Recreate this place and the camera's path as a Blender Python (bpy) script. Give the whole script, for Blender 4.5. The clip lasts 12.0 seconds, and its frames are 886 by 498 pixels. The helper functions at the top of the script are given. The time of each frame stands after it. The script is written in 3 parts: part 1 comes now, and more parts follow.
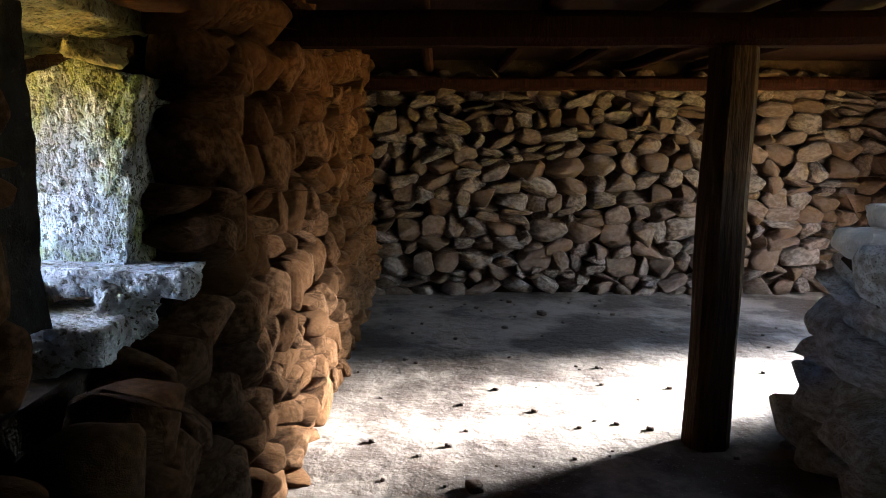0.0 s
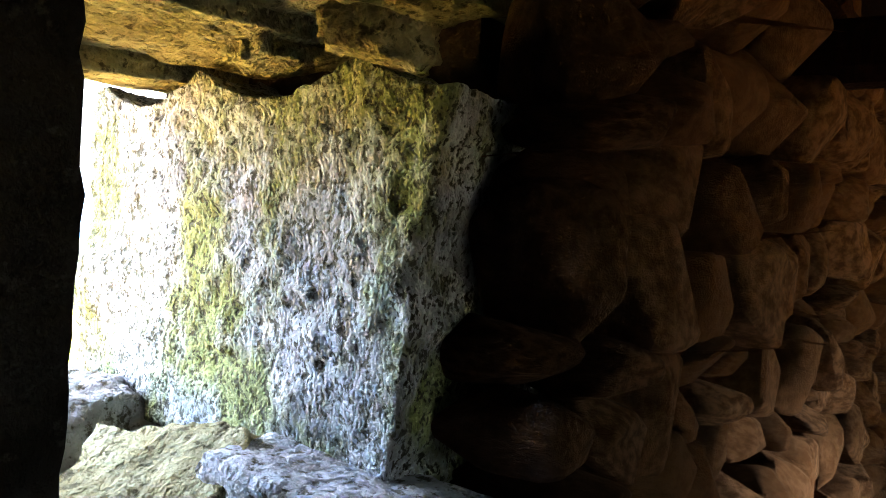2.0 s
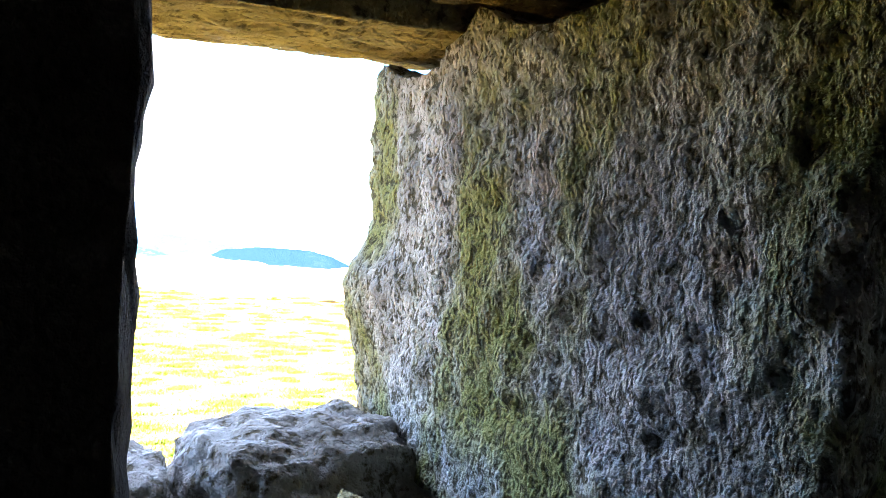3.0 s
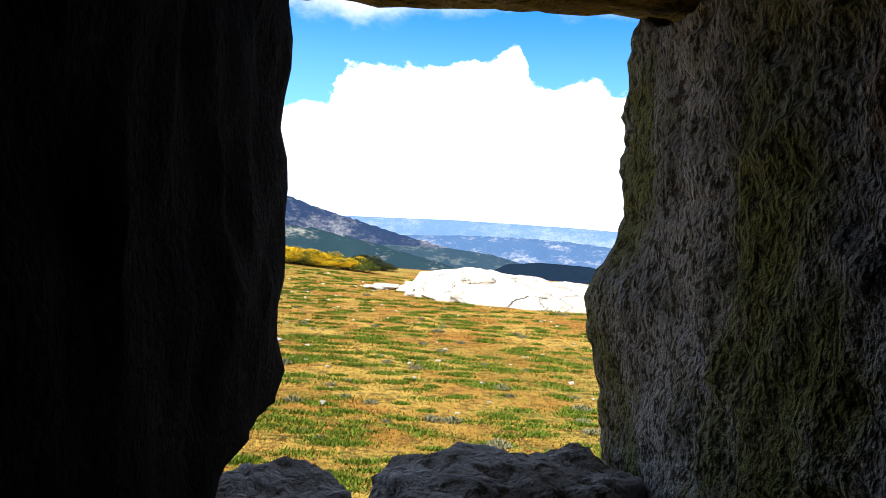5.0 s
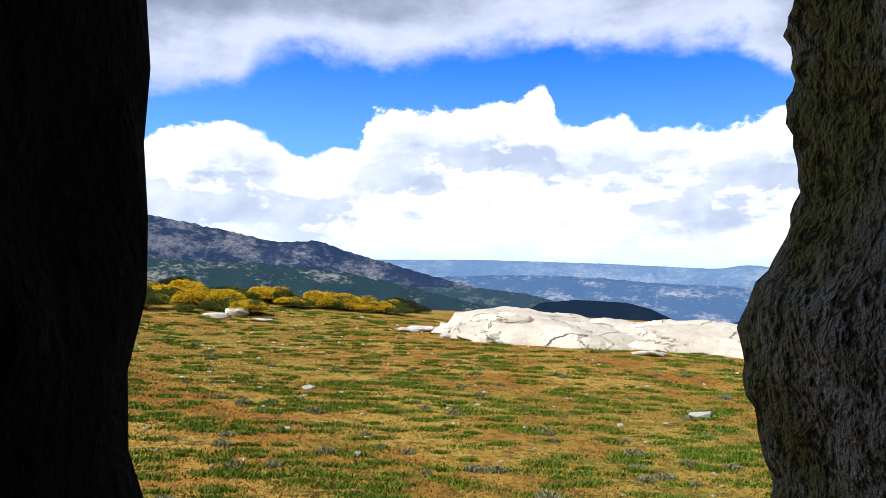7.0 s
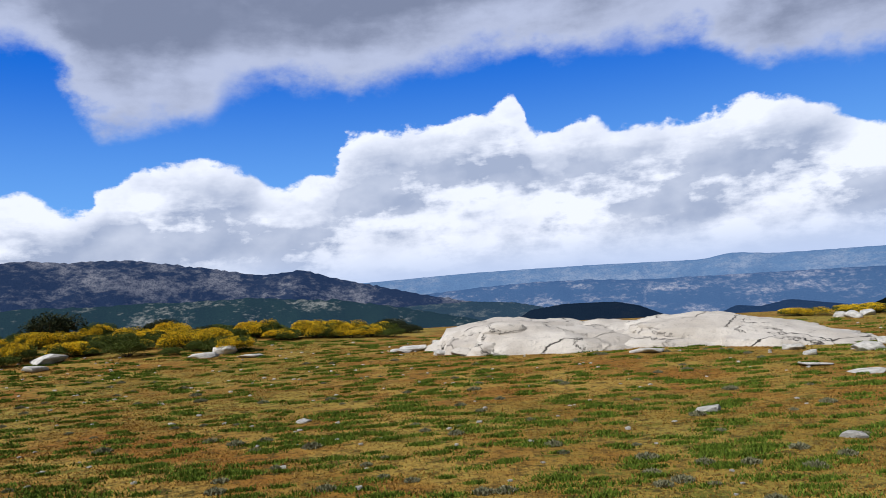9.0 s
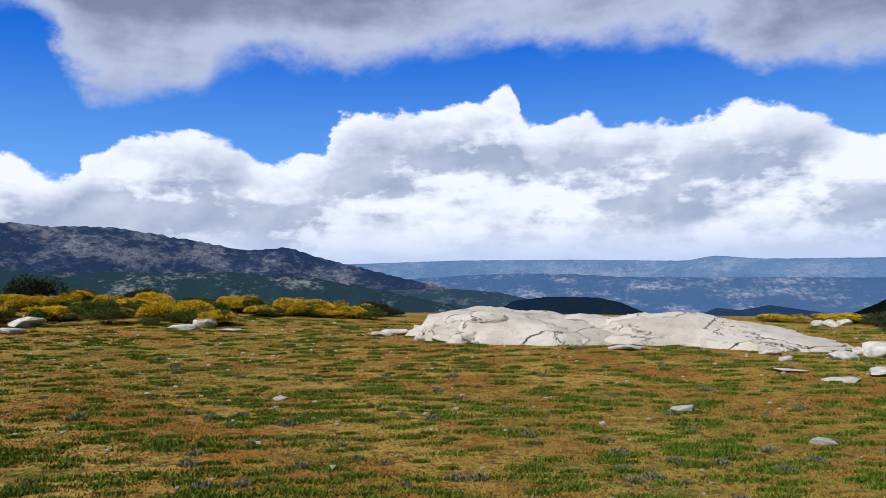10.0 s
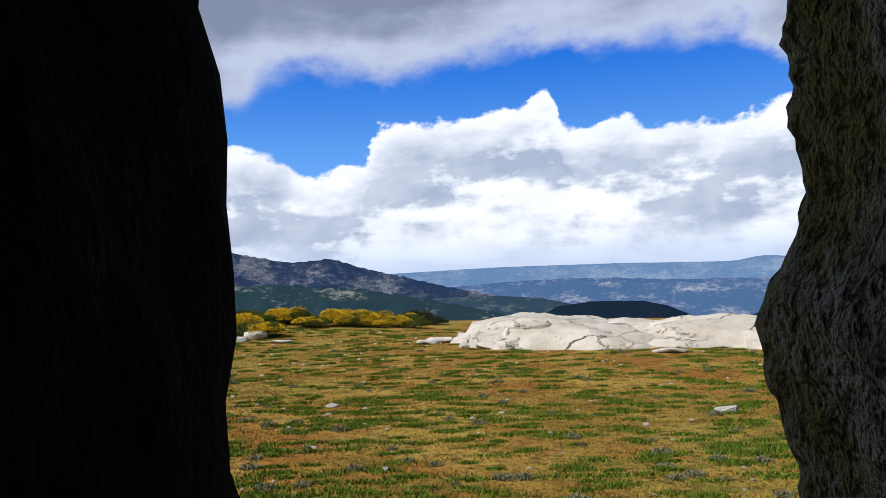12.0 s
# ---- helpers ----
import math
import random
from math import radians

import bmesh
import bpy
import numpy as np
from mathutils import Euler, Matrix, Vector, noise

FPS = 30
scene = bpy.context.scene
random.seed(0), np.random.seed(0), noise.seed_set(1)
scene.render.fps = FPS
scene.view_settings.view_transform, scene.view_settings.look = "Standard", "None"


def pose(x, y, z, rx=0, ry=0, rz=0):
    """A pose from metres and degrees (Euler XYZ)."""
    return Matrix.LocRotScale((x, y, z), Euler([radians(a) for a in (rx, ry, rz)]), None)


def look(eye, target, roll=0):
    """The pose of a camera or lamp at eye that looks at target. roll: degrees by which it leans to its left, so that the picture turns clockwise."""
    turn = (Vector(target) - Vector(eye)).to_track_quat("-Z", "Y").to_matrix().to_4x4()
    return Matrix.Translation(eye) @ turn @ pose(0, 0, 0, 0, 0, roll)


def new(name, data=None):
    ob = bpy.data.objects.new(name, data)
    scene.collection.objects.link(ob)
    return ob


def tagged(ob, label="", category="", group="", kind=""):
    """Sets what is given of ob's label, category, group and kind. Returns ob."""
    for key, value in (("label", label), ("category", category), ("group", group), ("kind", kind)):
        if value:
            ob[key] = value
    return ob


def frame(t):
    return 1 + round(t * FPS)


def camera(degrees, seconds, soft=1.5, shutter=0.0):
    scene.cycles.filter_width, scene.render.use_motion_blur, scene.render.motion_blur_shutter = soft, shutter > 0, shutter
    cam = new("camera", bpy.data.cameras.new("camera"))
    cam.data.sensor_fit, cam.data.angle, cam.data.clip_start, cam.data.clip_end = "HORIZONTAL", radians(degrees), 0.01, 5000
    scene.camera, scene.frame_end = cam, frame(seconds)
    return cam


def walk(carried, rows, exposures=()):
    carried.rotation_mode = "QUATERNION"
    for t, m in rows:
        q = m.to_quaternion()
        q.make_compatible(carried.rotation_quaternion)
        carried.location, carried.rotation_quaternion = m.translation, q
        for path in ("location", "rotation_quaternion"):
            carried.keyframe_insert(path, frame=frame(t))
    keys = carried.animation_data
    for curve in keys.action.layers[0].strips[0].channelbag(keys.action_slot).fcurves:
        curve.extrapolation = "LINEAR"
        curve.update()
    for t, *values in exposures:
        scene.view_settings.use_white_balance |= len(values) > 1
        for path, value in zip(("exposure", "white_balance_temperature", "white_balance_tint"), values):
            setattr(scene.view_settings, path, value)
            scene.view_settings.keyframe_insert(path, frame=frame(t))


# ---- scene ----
cam = camera(62.0, 12.0, soft=0.6)
PATH = [
    (0.0, pose(0.000, 0.000, 1.620, 81.000, 0.000, 0.000)),
    (0.5, pose(-0.040, 0.448, 1.636, 80.666, -1.658, 7.448)),
    (1.0, pose(-0.174, 0.850, 1.644, 86.525, -1.849, 10.107)),
    (1.5, pose(-0.257, 1.230, 1.621, 84.158, 0.937, 18.372)),
    (2.0, pose(-0.301, 1.542, 1.611, 87.215, -4.011, 37.947)),
    (2.5, pose(-0.444, 1.720, 1.564, 87.543, -3.345, 50.886)),
    (3.0, pose(-0.667, 1.878, 1.537, 88.552, -3.095, 63.014)),
    (3.5, pose(-0.752, 1.940, 1.547, 89.543, -3.592, 73.166)),
    (5.5, pose(-1.021, 2.045, 1.500, 88.400, -3.200, 85.000)),
    (6.0, pose(-1.142, 2.047, 1.490, 88.800, -2.500, 84.300)),
    (6.5, pose(-1.231, 2.042, 1.480, 91.160, -2.560, 87.300)),
    (8.5, pose(-1.720, 2.070, 1.460, 92.210, 3.820, 84.640)),
    (9.0, pose(-1.730, 2.070, 1.460, 92.930, 4.360, 86.230)),
    (9.5, pose(-1.730, 2.070, 1.460, 92.670, 3.670, 84.540)),
    (10.0, pose(-1.720, 2.060, 1.460, 91.810, 0.970, 85.010)),
    (10.5, pose(-1.625, 2.040, 1.460, 92.790, 0.960, 87.020)),
    (11.0, pose(-1.482, 2.020, 1.460, 93.450, -1.140, 89.240)),
    (11.5, pose(-1.428, 2.020, 1.465, 93.480, 2.680, 87.360)),
    (12.0, pose(-1.316, 2.030, 1.480, 92.500, 2.470, 88.310)),
]
walk(cam, PATH, exposures=[(0.0, 7.6, 5700, 8), (0.7, 7.6, 6000, 8), (1.0, 8.2, 6100, 8), (1.3, 8.1, 6100, 8), (1.6, 7.8, 6100, 8), (2.0, 7.3, 6000, 8), (2.5, 6.5, 5900, 8), (3.0, 5.1, 5700, 8), (3.5, 4.0, 5500, 8), (3.7, 3.7, 5700, 9),
                           (4.6, 1.9, 6300, 10), (5.3, 1.0, 6100, 10), (6.5, 0.75, 6100, 10), (8.3, -0.08, 5800, 12), (10.3, -0.08, 5800, 12), (12.0, 0.05, 5950, 10)])

# ---- light ----
SUN_AZ = Vector((0.55, -0.83, 0.0)).normalized()
SUN_EL = radians(49)
world = bpy.data.worlds.new("sky")
scene.world = world
world.use_nodes = True
WT = world.node_tree
WT.nodes.clear()


def wnode(kind, **props):
    n = WT.nodes.new(kind)
    for key, value in props.items():
        if key == "operation":
            n.operation = value
        elif key == "data_type":
            n.data_type = value
        elif key == "interpolation_type":
            n.interpolation_type = value
        elif key == "sky_type":
            n.sky_type = value
        elif key == "sun_disc":
            n.sun_disc = value
    return n


def wire(n, i, v):
    if isinstance(v, (int, float)):
        n.inputs[i].default_value = v
    elif isinstance(v, (tuple, list)):
        n.inputs[i].default_value = v
    else:
        WT.links.new(v, n.inputs[i])


def wm(op, a, b=0.0, c=0.0):
    n = wnode("ShaderNodeMath", operation=op)
    wire(n, 0, a), wire(n, 1, b), wire(n, 2, c)
    return n.outputs[0]


def wsmooth(v, lo, hi, a=0.0, b=1.0):
    n = wnode("ShaderNodeMapRange", interpolation_type="SMOOTHSTEP")
    for i, q in enumerate((v, lo, hi, a, b)):
        wire(n, i, q)
    return n.outputs[0]


def wnoise(vec, scale, detail, rough=0.55):
    n = wnode("ShaderNodeTexNoise")
    wire(n, "Vector", vec)
    n.inputs["Scale"].default_value, n.inputs["Detail"].default_value, n.inputs["Roughness"].default_value = scale, detail, rough
    return n.outputs[0]


def wmix(f, a, b):
    n = wnode("ShaderNodeMix", data_type="RGBA")
    wire(n, 0, f), wire(n, 6, a), wire(n, 7, b)
    return n.outputs[2]


def wcurve(v, points):
    """A curve over 0..1 through the points."""
    n = wnode("ShaderNodeFloatCurve")
    wire(n, 1, v)
    cu = n.mapping.curves[0]
    cu.points[0].location, cu.points[1].location = points[0], points[-1]
    for p in points[1:-1]:
        cu.points.new(*p)
    for p in cu.points:
        p.handle_type = "AUTO_CLAMPED"
    n.mapping.update()
    return n.outputs[0]


coords = wnode("ShaderNodeTexCoord").outputs["Generated"]
split = wnode("ShaderNodeSeparateXYZ")
wire(split, 0, coords)
sx, sy, sz = split.outputs
azim = wm("ARCTAN2", sy, wm("MULTIPLY", sx, -1.0))          # radians, to the right of west
elev = wm("ARCSINE", sz)
az01 = wm("ADD", wm("DIVIDE", azim, 1.6), 0.5)               # -0.8 .. 0.8 rad
el_deg = wm("MULTIPLY", elev, 57.29578)
flat = wnode("ShaderNodeCombineXYZ")
wire(flat, 0, azim), wire(flat, 1, wm("MULTIPLY", elev, 1.5)), wire(flat, 2, 0.3)
CV = flat.outputs[0]
n_big = wnoise(CV, 5.0, 6.0, 0.6)
n_mid = wnoise(CV, 13.0, 8.0, 0.62)
n_fine = wnoise(CV, 34.0, 7.0, 0.6)


def prof01(points, lo, span):
    """Azimuth and elevation in degrees to the unit square of a curve."""
    return [(min(1.0, max(0.0, radians(a) / 1.6 + 0.5)), (e - lo) / span) for a, e in points]


BANK = [(-45, 7.0), (-36, 8.5), (-25.3, 8.2), (-22.8, 7.1), (-20.8, 8.4), (-14.8, 10.6), (-10.5, 9.8), (-7.6, 8.4), (-4.8, 9.2), (-1.9, 12.0), (2.1, 12.4),
        (5.7, 13.1), (8.4, 13.8), (10.2, 14.4), (11.2, 12.1), (13.0, 10.9), (15.7, 12.0), (17.8, 11.2), (24.0, 11.3), (27, 11.8), (31.6, 10.9),
        (37.2, 8.4), (45, 9.0)]
DECK = [(-45, 14.0), (-30, 18.0), (-24.5, 17.6), (-22, 14.6), (-19.0, 12.7), (-14.2, 12.7), (-10.9, 15.4), (-7.2, 16.0), (-1.7, 15.7), (4.1, 16.6),
        (10.0, 17.3), (16.0, 16.0), (21.2, 17.0), (28.2, 14.4), (31.8, 13.2), (37.6, 13.2), (45, 12.0)]
az01 = wm("ADD", az01, wm("MULTIPLY", wm("SUBTRACT", n_mid, 0.5), 0.030))
bank_top = wm("MULTIPLY", wcurve(az01, prof01(BANK, 0, 20)), 20.0)
deck_low = wm("MULTIPLY", wcurve(az01, prof01(DECK, 0, 20)), 20.0)
billow = wm("ADD", wm("MULTIPLY", wm("SUBTRACT", n_mid, 0.5), 3.4), wm("MULTIPLY", wm("SUBTRACT", n_fine, 0.5), 1.5))
depth_in = wm("ADD", wm("SUBTRACT", bank_top, el_deg), billow)             # degrees under the bank's top
bank = wsmooth(depth_in, -0.1, 0.45)
wisps = wm("ADD", wm("MULTIPLY", wm("SUBTRACT", n_big, 0.5), 6.0), wm("MULTIPLY", wm("SUBTRACT", n_mid, 0.5), 4.0))
over = wm("ADD", wm("SUBTRACT", el_deg, deck_low), wisps)
deck = wm("MULTIPLY", wsmooth(over, -0.9, 1.9), 0.97)
# the clouds' own modelling: lit billows, grey bases
layers = wnode("ShaderNodeCombineXYZ")
wire(layers, 0, azim), wire(layers, 1, wm("MULTIPLY", elev, 3.2)), wire(layers, 2, 1.7)
shade_n = wnoise(layers.outputs[0], 4.6, 8.0, 0.56)
light_low = wsmooth(wm("ADD", shade_n, wm("MULTIPLY", wm("SUBTRACT", n_fine, 0.5), 0.30)), 0.40, 0.62)
belly = wm("MULTIPLY", wsmooth(depth_in, 2.2, 4.6), wsmooth(depth_in, 8.2, 5.6))
dull = wm("ADD", wm("MULTIPLY", belly, wm("SUBTRACT", 1.05, light_low)), wm("MULTIPLY", wm("SUBTRACT", 1.0, light_low), wsmooth(depth_in, 0.3, 2.6, 0.10, 0.72)))
shift = wnode("ShaderNodeVectorMath", operation="ADD")
wire(shift, 0, CV), wire(shift, 1, (-0.014, 0.030, 0.0))
relief = wm("SUBTRACT", wnoise(CV, 7.0, 5.0, 0.5), wnoise(shift.outputs[0], 7.0, 5.0, 0.5))
lit = wm("SUBTRACT", wm("ADD", 1.0, wm("MULTIPLY", relief, 1.7)), wm("MULTIPLY", wm("MINIMUM", dull, 1.0), 0.86))
lit = wm("MINIMUM", wm("MAXIMUM", lit, 0.0), 1.0)
bank_col = wmix(lit, (0.44, 0.49, 0.60, 1), (1.04, 1.03, 1.03, 1))
deck_core = wsmooth(wm("ADD", over, wm("MULTIPLY", wm("SUBTRACT", shade_n, 0.5), 9.0)), 1.0, 6.5)
deck_core = wm("MINIMUM", wm("MAXIMUM", wm("SUBTRACT", deck_core, wm("MULTIPLY", relief, 0.7)), 0.0), 1.0)
deck_col = wmix(deck_core, (0.58, 0.61, 0.72, 1), (0.25, 0.275, 0.35, 1))
blue = wmix(wsmooth(el_deg, 2.0, 20.0), (0.22, 0.50, 0.92, 1), (0.012, 0.15, 0.66, 1))
haze = wmix(wsmooth(el_deg, 0.0, 4.2), (0.62, 0.70, 0.86, 1), bank_col)
sky_col = wmix(bank, blue, haze)
sky_col = wmix(deck, sky_col, deck_col)
ground_side = wmix(wsmooth(el_deg, -3.0, -0.5), (0.10, 0.11, 0.08, 1), sky_col)
# clear sky all around for the light, the clouds of the west in front of it
nishita = wnode("ShaderNodeTexSky", sky_type="NISHITA", sun_disc=False)
nishita.sun_elevation, nishita.sun_rotation = SUN_EL, math.atan2(SUN_AZ.x, SUN_AZ.y)
sky_bg, cloud_bg, sky_mix = wnode("ShaderNodeBackground"), wnode("ShaderNodeBackground"), wnode("ShaderNodeMixShader")
wire(sky_bg, 0, nishita.outputs[0]), wire(sky_bg, 1, 0.05)
wire(cloud_bg, 0, ground_side), wire(cloud_bg, 1, 0.98)
wire(sky_mix, 0, wsmooth(wm("ABSOLUTE", azim), 1.25, 0.85))
WT.links.new(sky_bg.outputs[0], sky_mix.inputs[1]), WT.links.new(cloud_bg.outputs[0], sky_mix.inputs[2])
WT.links.new(sky_mix.outputs[0], wnode("ShaderNodeOutputWorld").inputs[0])

sun = new("sun", bpy.data.lights.new("sun", "SUN"))
sun.data.energy, sun.data.angle, sun.data.color = 5.0, radians(0.9), (1.0, 0.95, 0.87)
sun.matrix_world = look(SUN_AZ * math.cos(SUN_EL) * 50 + Vector((0, 0, 50 * math.sin(SUN_EL))), (0, 0, 0))

# daylight of the east doorway, which falls across the floor
door_light = new("door_light", bpy.data.lights.new("door_light", "AREA"))
door_light.data.shape, door_light.data.size, door_light.data.size_y = "RECTANGLE", 1.25, 1.5
door_light.data.energy, door_light.data.spread, door_light.data.color = 3.4, radians(24), (1.0, 0.99, 0.96)
door_light.matrix_world = look((4.86, 5.68, 1.12), (4.86 - 0.942, 5.68 - 0.335, 1.12 - 0.285))


# ---- materials ----
class Mat:
    """A node material with short ways to write it."""

    def __init__(self, name, rough=0.9, spec=0.3):
        self.m = bpy.data.materials.new(name)
        self.m.use_nodes = True
        self.t = self.m.node_tree
        self.b = self.t.nodes["Principled BSDF"]
        self.b.inputs["Roughness"].default_value = rough
        self.b.inputs["Specular IOR Level"].default_value = spec
        co = self.t.nodes.new("ShaderNodeTexCoord").outputs["Object"]
        info = self.t.nodes.new("ShaderNodeObjectInfo")
        self.rand = info.outputs["Random"]
        off = self.t.nodes.new("ShaderNodeVectorMath")
        off.operation = "MULTIPLY_ADD"
        self.t.links.new(self.rand, off.inputs[0])
        off.inputs[1].default_value = (37.0, 19.0, 53.0)
        self.t.links.new(co, off.inputs[2])
        self.co = off.outputs[0]

    def put(self, n, i, v):
        if isinstance(v, (int, float, tuple, list)):
            n.inputs[i].default_value = v
        else:
            self.t.links.new(v, n.inputs[i])

    def noise(self, scale, detail=6.0, rough=0.6, stretch=None):
        n = self.t.nodes.new("ShaderNodeTexNoise")
        co = self.co
        if stretch:
            s = self.t.nodes.new("ShaderNodeVectorMath")
            s.operation = "MULTIPLY"
            self.put(s, 0, co), self.put(s, 1, stretch)
            co = s.outputs[0]
        self.put(n, "Vector", co), self.put(n, "Scale", scale), self.put(n, "Detail", detail), self.put(n, "Roughness", rough)
        return n.outputs[0]

    def cells(self, scale):
        n = self.t.nodes.new("ShaderNodeTexVoronoi")
        self.put(n, "Vector", self.co), self.put(n, "Scale", scale)
        return n.outputs["Distance"]

    def ramp(self, v, lo, hi, a=0.0, b=1.0):
        n = self.t.nodes.new("ShaderNodeMapRange")
        n.interpolation_type = "SMOOTHSTEP"
        for i, q in enumerate((v, lo, hi, a, b)):
            self.put(n, i, q)
        return n.outputs[0]

    def math(self, op, a, b):
        n = self.t.nodes.new("ShaderNodeMath")
        n.operation = op
        self.put(n, 0, a), self.put(n, 1, b)
        return n.outputs[0]

    def mix(self, f, a, b):
        n = self.t.nodes.new("ShaderNodeMix")
        n.data_type = "RGBA"
        self.put(n, 0, f)
        self.put(n, 6, (*a, 1) if isinstance(a, tuple) else a), self.put(n, 7, (*b, 1) if isinstance(b, tuple) else b)
        return n.outputs[2]

    def done(self, colour, height=None, dist=0.02, strength=1.0):
        self.put(self.b, "Base Color", (*colour, 1) if isinstance(colour, tuple) else colour)
        if height is not None:
            n = self.t.nodes.new("ShaderNodeBump")
            self.put(n, "Height", height), self.put(n, "Distance", dist), self.put(n, "Strength", strength)
            self.put(self.b, "Normal", n.outputs[0])
        return self.m


def rubble_material(name, a, b, c, scale=1.0, dist=0.02):
    q = Mat(name, 0.95, 0.03)
    grain, blot, speck = q.noise(70 * scale, 5), q.noise(7 * scale, 6), q.noise(220 * scale, 3)
    col = q.mix(q.ramp(blot, 0.35, 0.65), a, b)
    col = q.mix(q.ramp(q.rand, 0.1, 0.95, 0.0, 0.75), col, c)
    col = q.mix(q.ramp(speck, 0.55, 0.75, 0.0, 0.45), col, tuple(v * 0.35 for v in a))
    return q.done(col, q.math("ADD", q.math("MULTIPLY", blot, 1.4), q.math("MULTIPLY", grain, 0.7)), dist)


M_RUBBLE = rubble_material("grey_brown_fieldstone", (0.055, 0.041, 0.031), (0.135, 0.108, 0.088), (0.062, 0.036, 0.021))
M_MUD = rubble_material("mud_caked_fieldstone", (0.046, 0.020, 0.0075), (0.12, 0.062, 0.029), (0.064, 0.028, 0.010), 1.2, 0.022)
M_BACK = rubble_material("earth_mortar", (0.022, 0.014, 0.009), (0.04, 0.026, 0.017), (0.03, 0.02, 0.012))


def slab_material():
    q = Mat("mossy_pitted_granite", 0.95, 0.05)
    pits, pits2 = q.noise(58, 4, 0.6, (1.0, 1.0, 0.72)), q.noise(160, 3, 0.5, (1.0, 1.0, 0.8))
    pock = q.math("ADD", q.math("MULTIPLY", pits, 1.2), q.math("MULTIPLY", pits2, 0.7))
    lich, moss, och = q.noise(9, 5, 0.65), q.noise(5.5, 7, 0.62, (1.0, 1.0, 0.55)), q.noise(6.5, 5, 0.6)
    col = q.mix(q.ramp(lich, 0.35, 0.65), (0.25, 0.25, 0.225), (0.46, 0.46, 0.43))
    col = q.mix(q.ramp(och, 0.60, 0.75, 0.0, 0.6), col, (0.42, 0.28, 0.17))
    col = q.mix(q.ramp(moss, 0.43, 0.60, 0.0, 0.85), col, (0.20, 0.215, 0.04))
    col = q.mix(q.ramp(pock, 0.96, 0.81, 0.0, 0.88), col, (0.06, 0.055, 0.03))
    return q.done(col, pock, 0.035)


def lintel_material(name="lichened_lintel_granite", a=(0.23, 0.19, 0.085), b=(0.36, 0.32, 0.17)):
    q = Mat(name, 0.95, 0.04)
    pits, blot = q.noise(44, 5, 0.62), q.noise(6, 6)
    col = q.mix(q.ramp(blot, 0.35, 0.65), a, b)
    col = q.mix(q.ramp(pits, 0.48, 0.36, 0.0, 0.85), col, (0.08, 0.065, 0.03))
    return q.done(col, q.math("ADD", pits, q.math("MULTIPLY", q.noise(24, 4), 0.8)), 0.05)


def granite_material(name, light, dark, scale=1.0, dist=0.02, stain=0.35):
    q = Mat(name, 0.95, 0.04)
    grain, blot, spots = q.noise(60 * scale, 5), q.noise(3.2 * scale, 7), q.noise(14 * scale, 5)
    col = q.mix(q.ramp(blot, 0.36, 0.62), dark, light)
    col = q.mix(q.ramp(spots, 0.60, 0.72, 0.0, stain), col, (0.07, 0.068, 0.06))
    col = q.mix(q.ramp(grain, 0.55, 0.72, 0.0, 0.3), col, tuple(v * 0.55 for v in dark))
    return q.done(col, q.math("ADD", blot, q.math("MULTIPLY", grain, 0.5)), dist)


M_SLAB, M_LINTEL = slab_material(), lintel_material()
M_SILL = lintel_material("grey_sill_granite", (0.24, 0.22, 0.19), (0.46, 0.45, 0.43))


def outcrop_material():
    q = Mat("pale_cracked_granite", 0.9, 0.2)
    big, mid, grain = q.noise(0.7, 6), q.noise(3.5, 7, 0.65), q.noise(22, 5, 0.7)
    bent = q.t.nodes.new("ShaderNodeVectorMath")
    bent.operation = "MULTIPLY_ADD"
    q.put(bent, 0, mid), q.put(bent, 1, (0.9, 0.7, 0.8)), q.put(bent, 2, q.co)
    vor = q.t.nodes.new("ShaderNodeTexVoronoi")
    vor.feature = "DISTANCE_TO_EDGE"
    q.put(vor, "Vector", bent.outputs[0]), q.put(vor, "Scale", 0.42)
    joint = q.ramp(vor.outputs["Distance"], 0.0, 0.012)
    col = q.mix(q.ramp(big, 0.35, 0.65), (0.50, 0.44, 0.36), (0.62, 0.56, 0.47))
    col = q.mix(q.ramp(mid, 0.58, 0.70, 0.0, 0.55), col, (0.20, 0.185, 0.16))
    col = q.mix(q.ramp(grain, 0.5, 0.7, 0.0, 0.35), col, (0.25, 0.23, 0.20))
    col = q.mix(q.math("MULTIPLY", q.math("SUBTRACT", 1.0, joint), q.ramp(big, 0.44, 0.52)), col, (0.07, 0.06, 0.05))
    return q.done(col, q.math("ADD", q.math("MULTIPLY", joint, 0.8), q.math("ADD", mid, q.math("MULTIPLY", grain, 0.3))), 0.10)


M_OUTCROP = outcrop_material()
M_ROCK = granite_material("pale_field_rock", (0.70, 0.66, 0.58), (0.46, 0.43, 0.37), 1.6, 0.05, 0.4)
# the left jamb's backlit shade is put into this near-black tone
M_JAMB = granite_material("silhouette_jamb_granite", (0.020, 0.018, 0.016), (0.008, 0.007, 0.006), 2.5, 0.03)


def wood_material(name, a, b, stretch):
    q = Mat(name, 0.9, 0.03)
    g, w = q.noise(9, 7, 0.65, stretch), q.noise(2.5, 4)
    col = q.mix(q.ramp(g, 0.35, 0.65), a, b)
    col = q.mix(q.ramp(w, 0.5, 0.75, 0.0, 0.5), col, tuple(v * 0.5 for v in a))
    return q.done(col, g, 0.012)


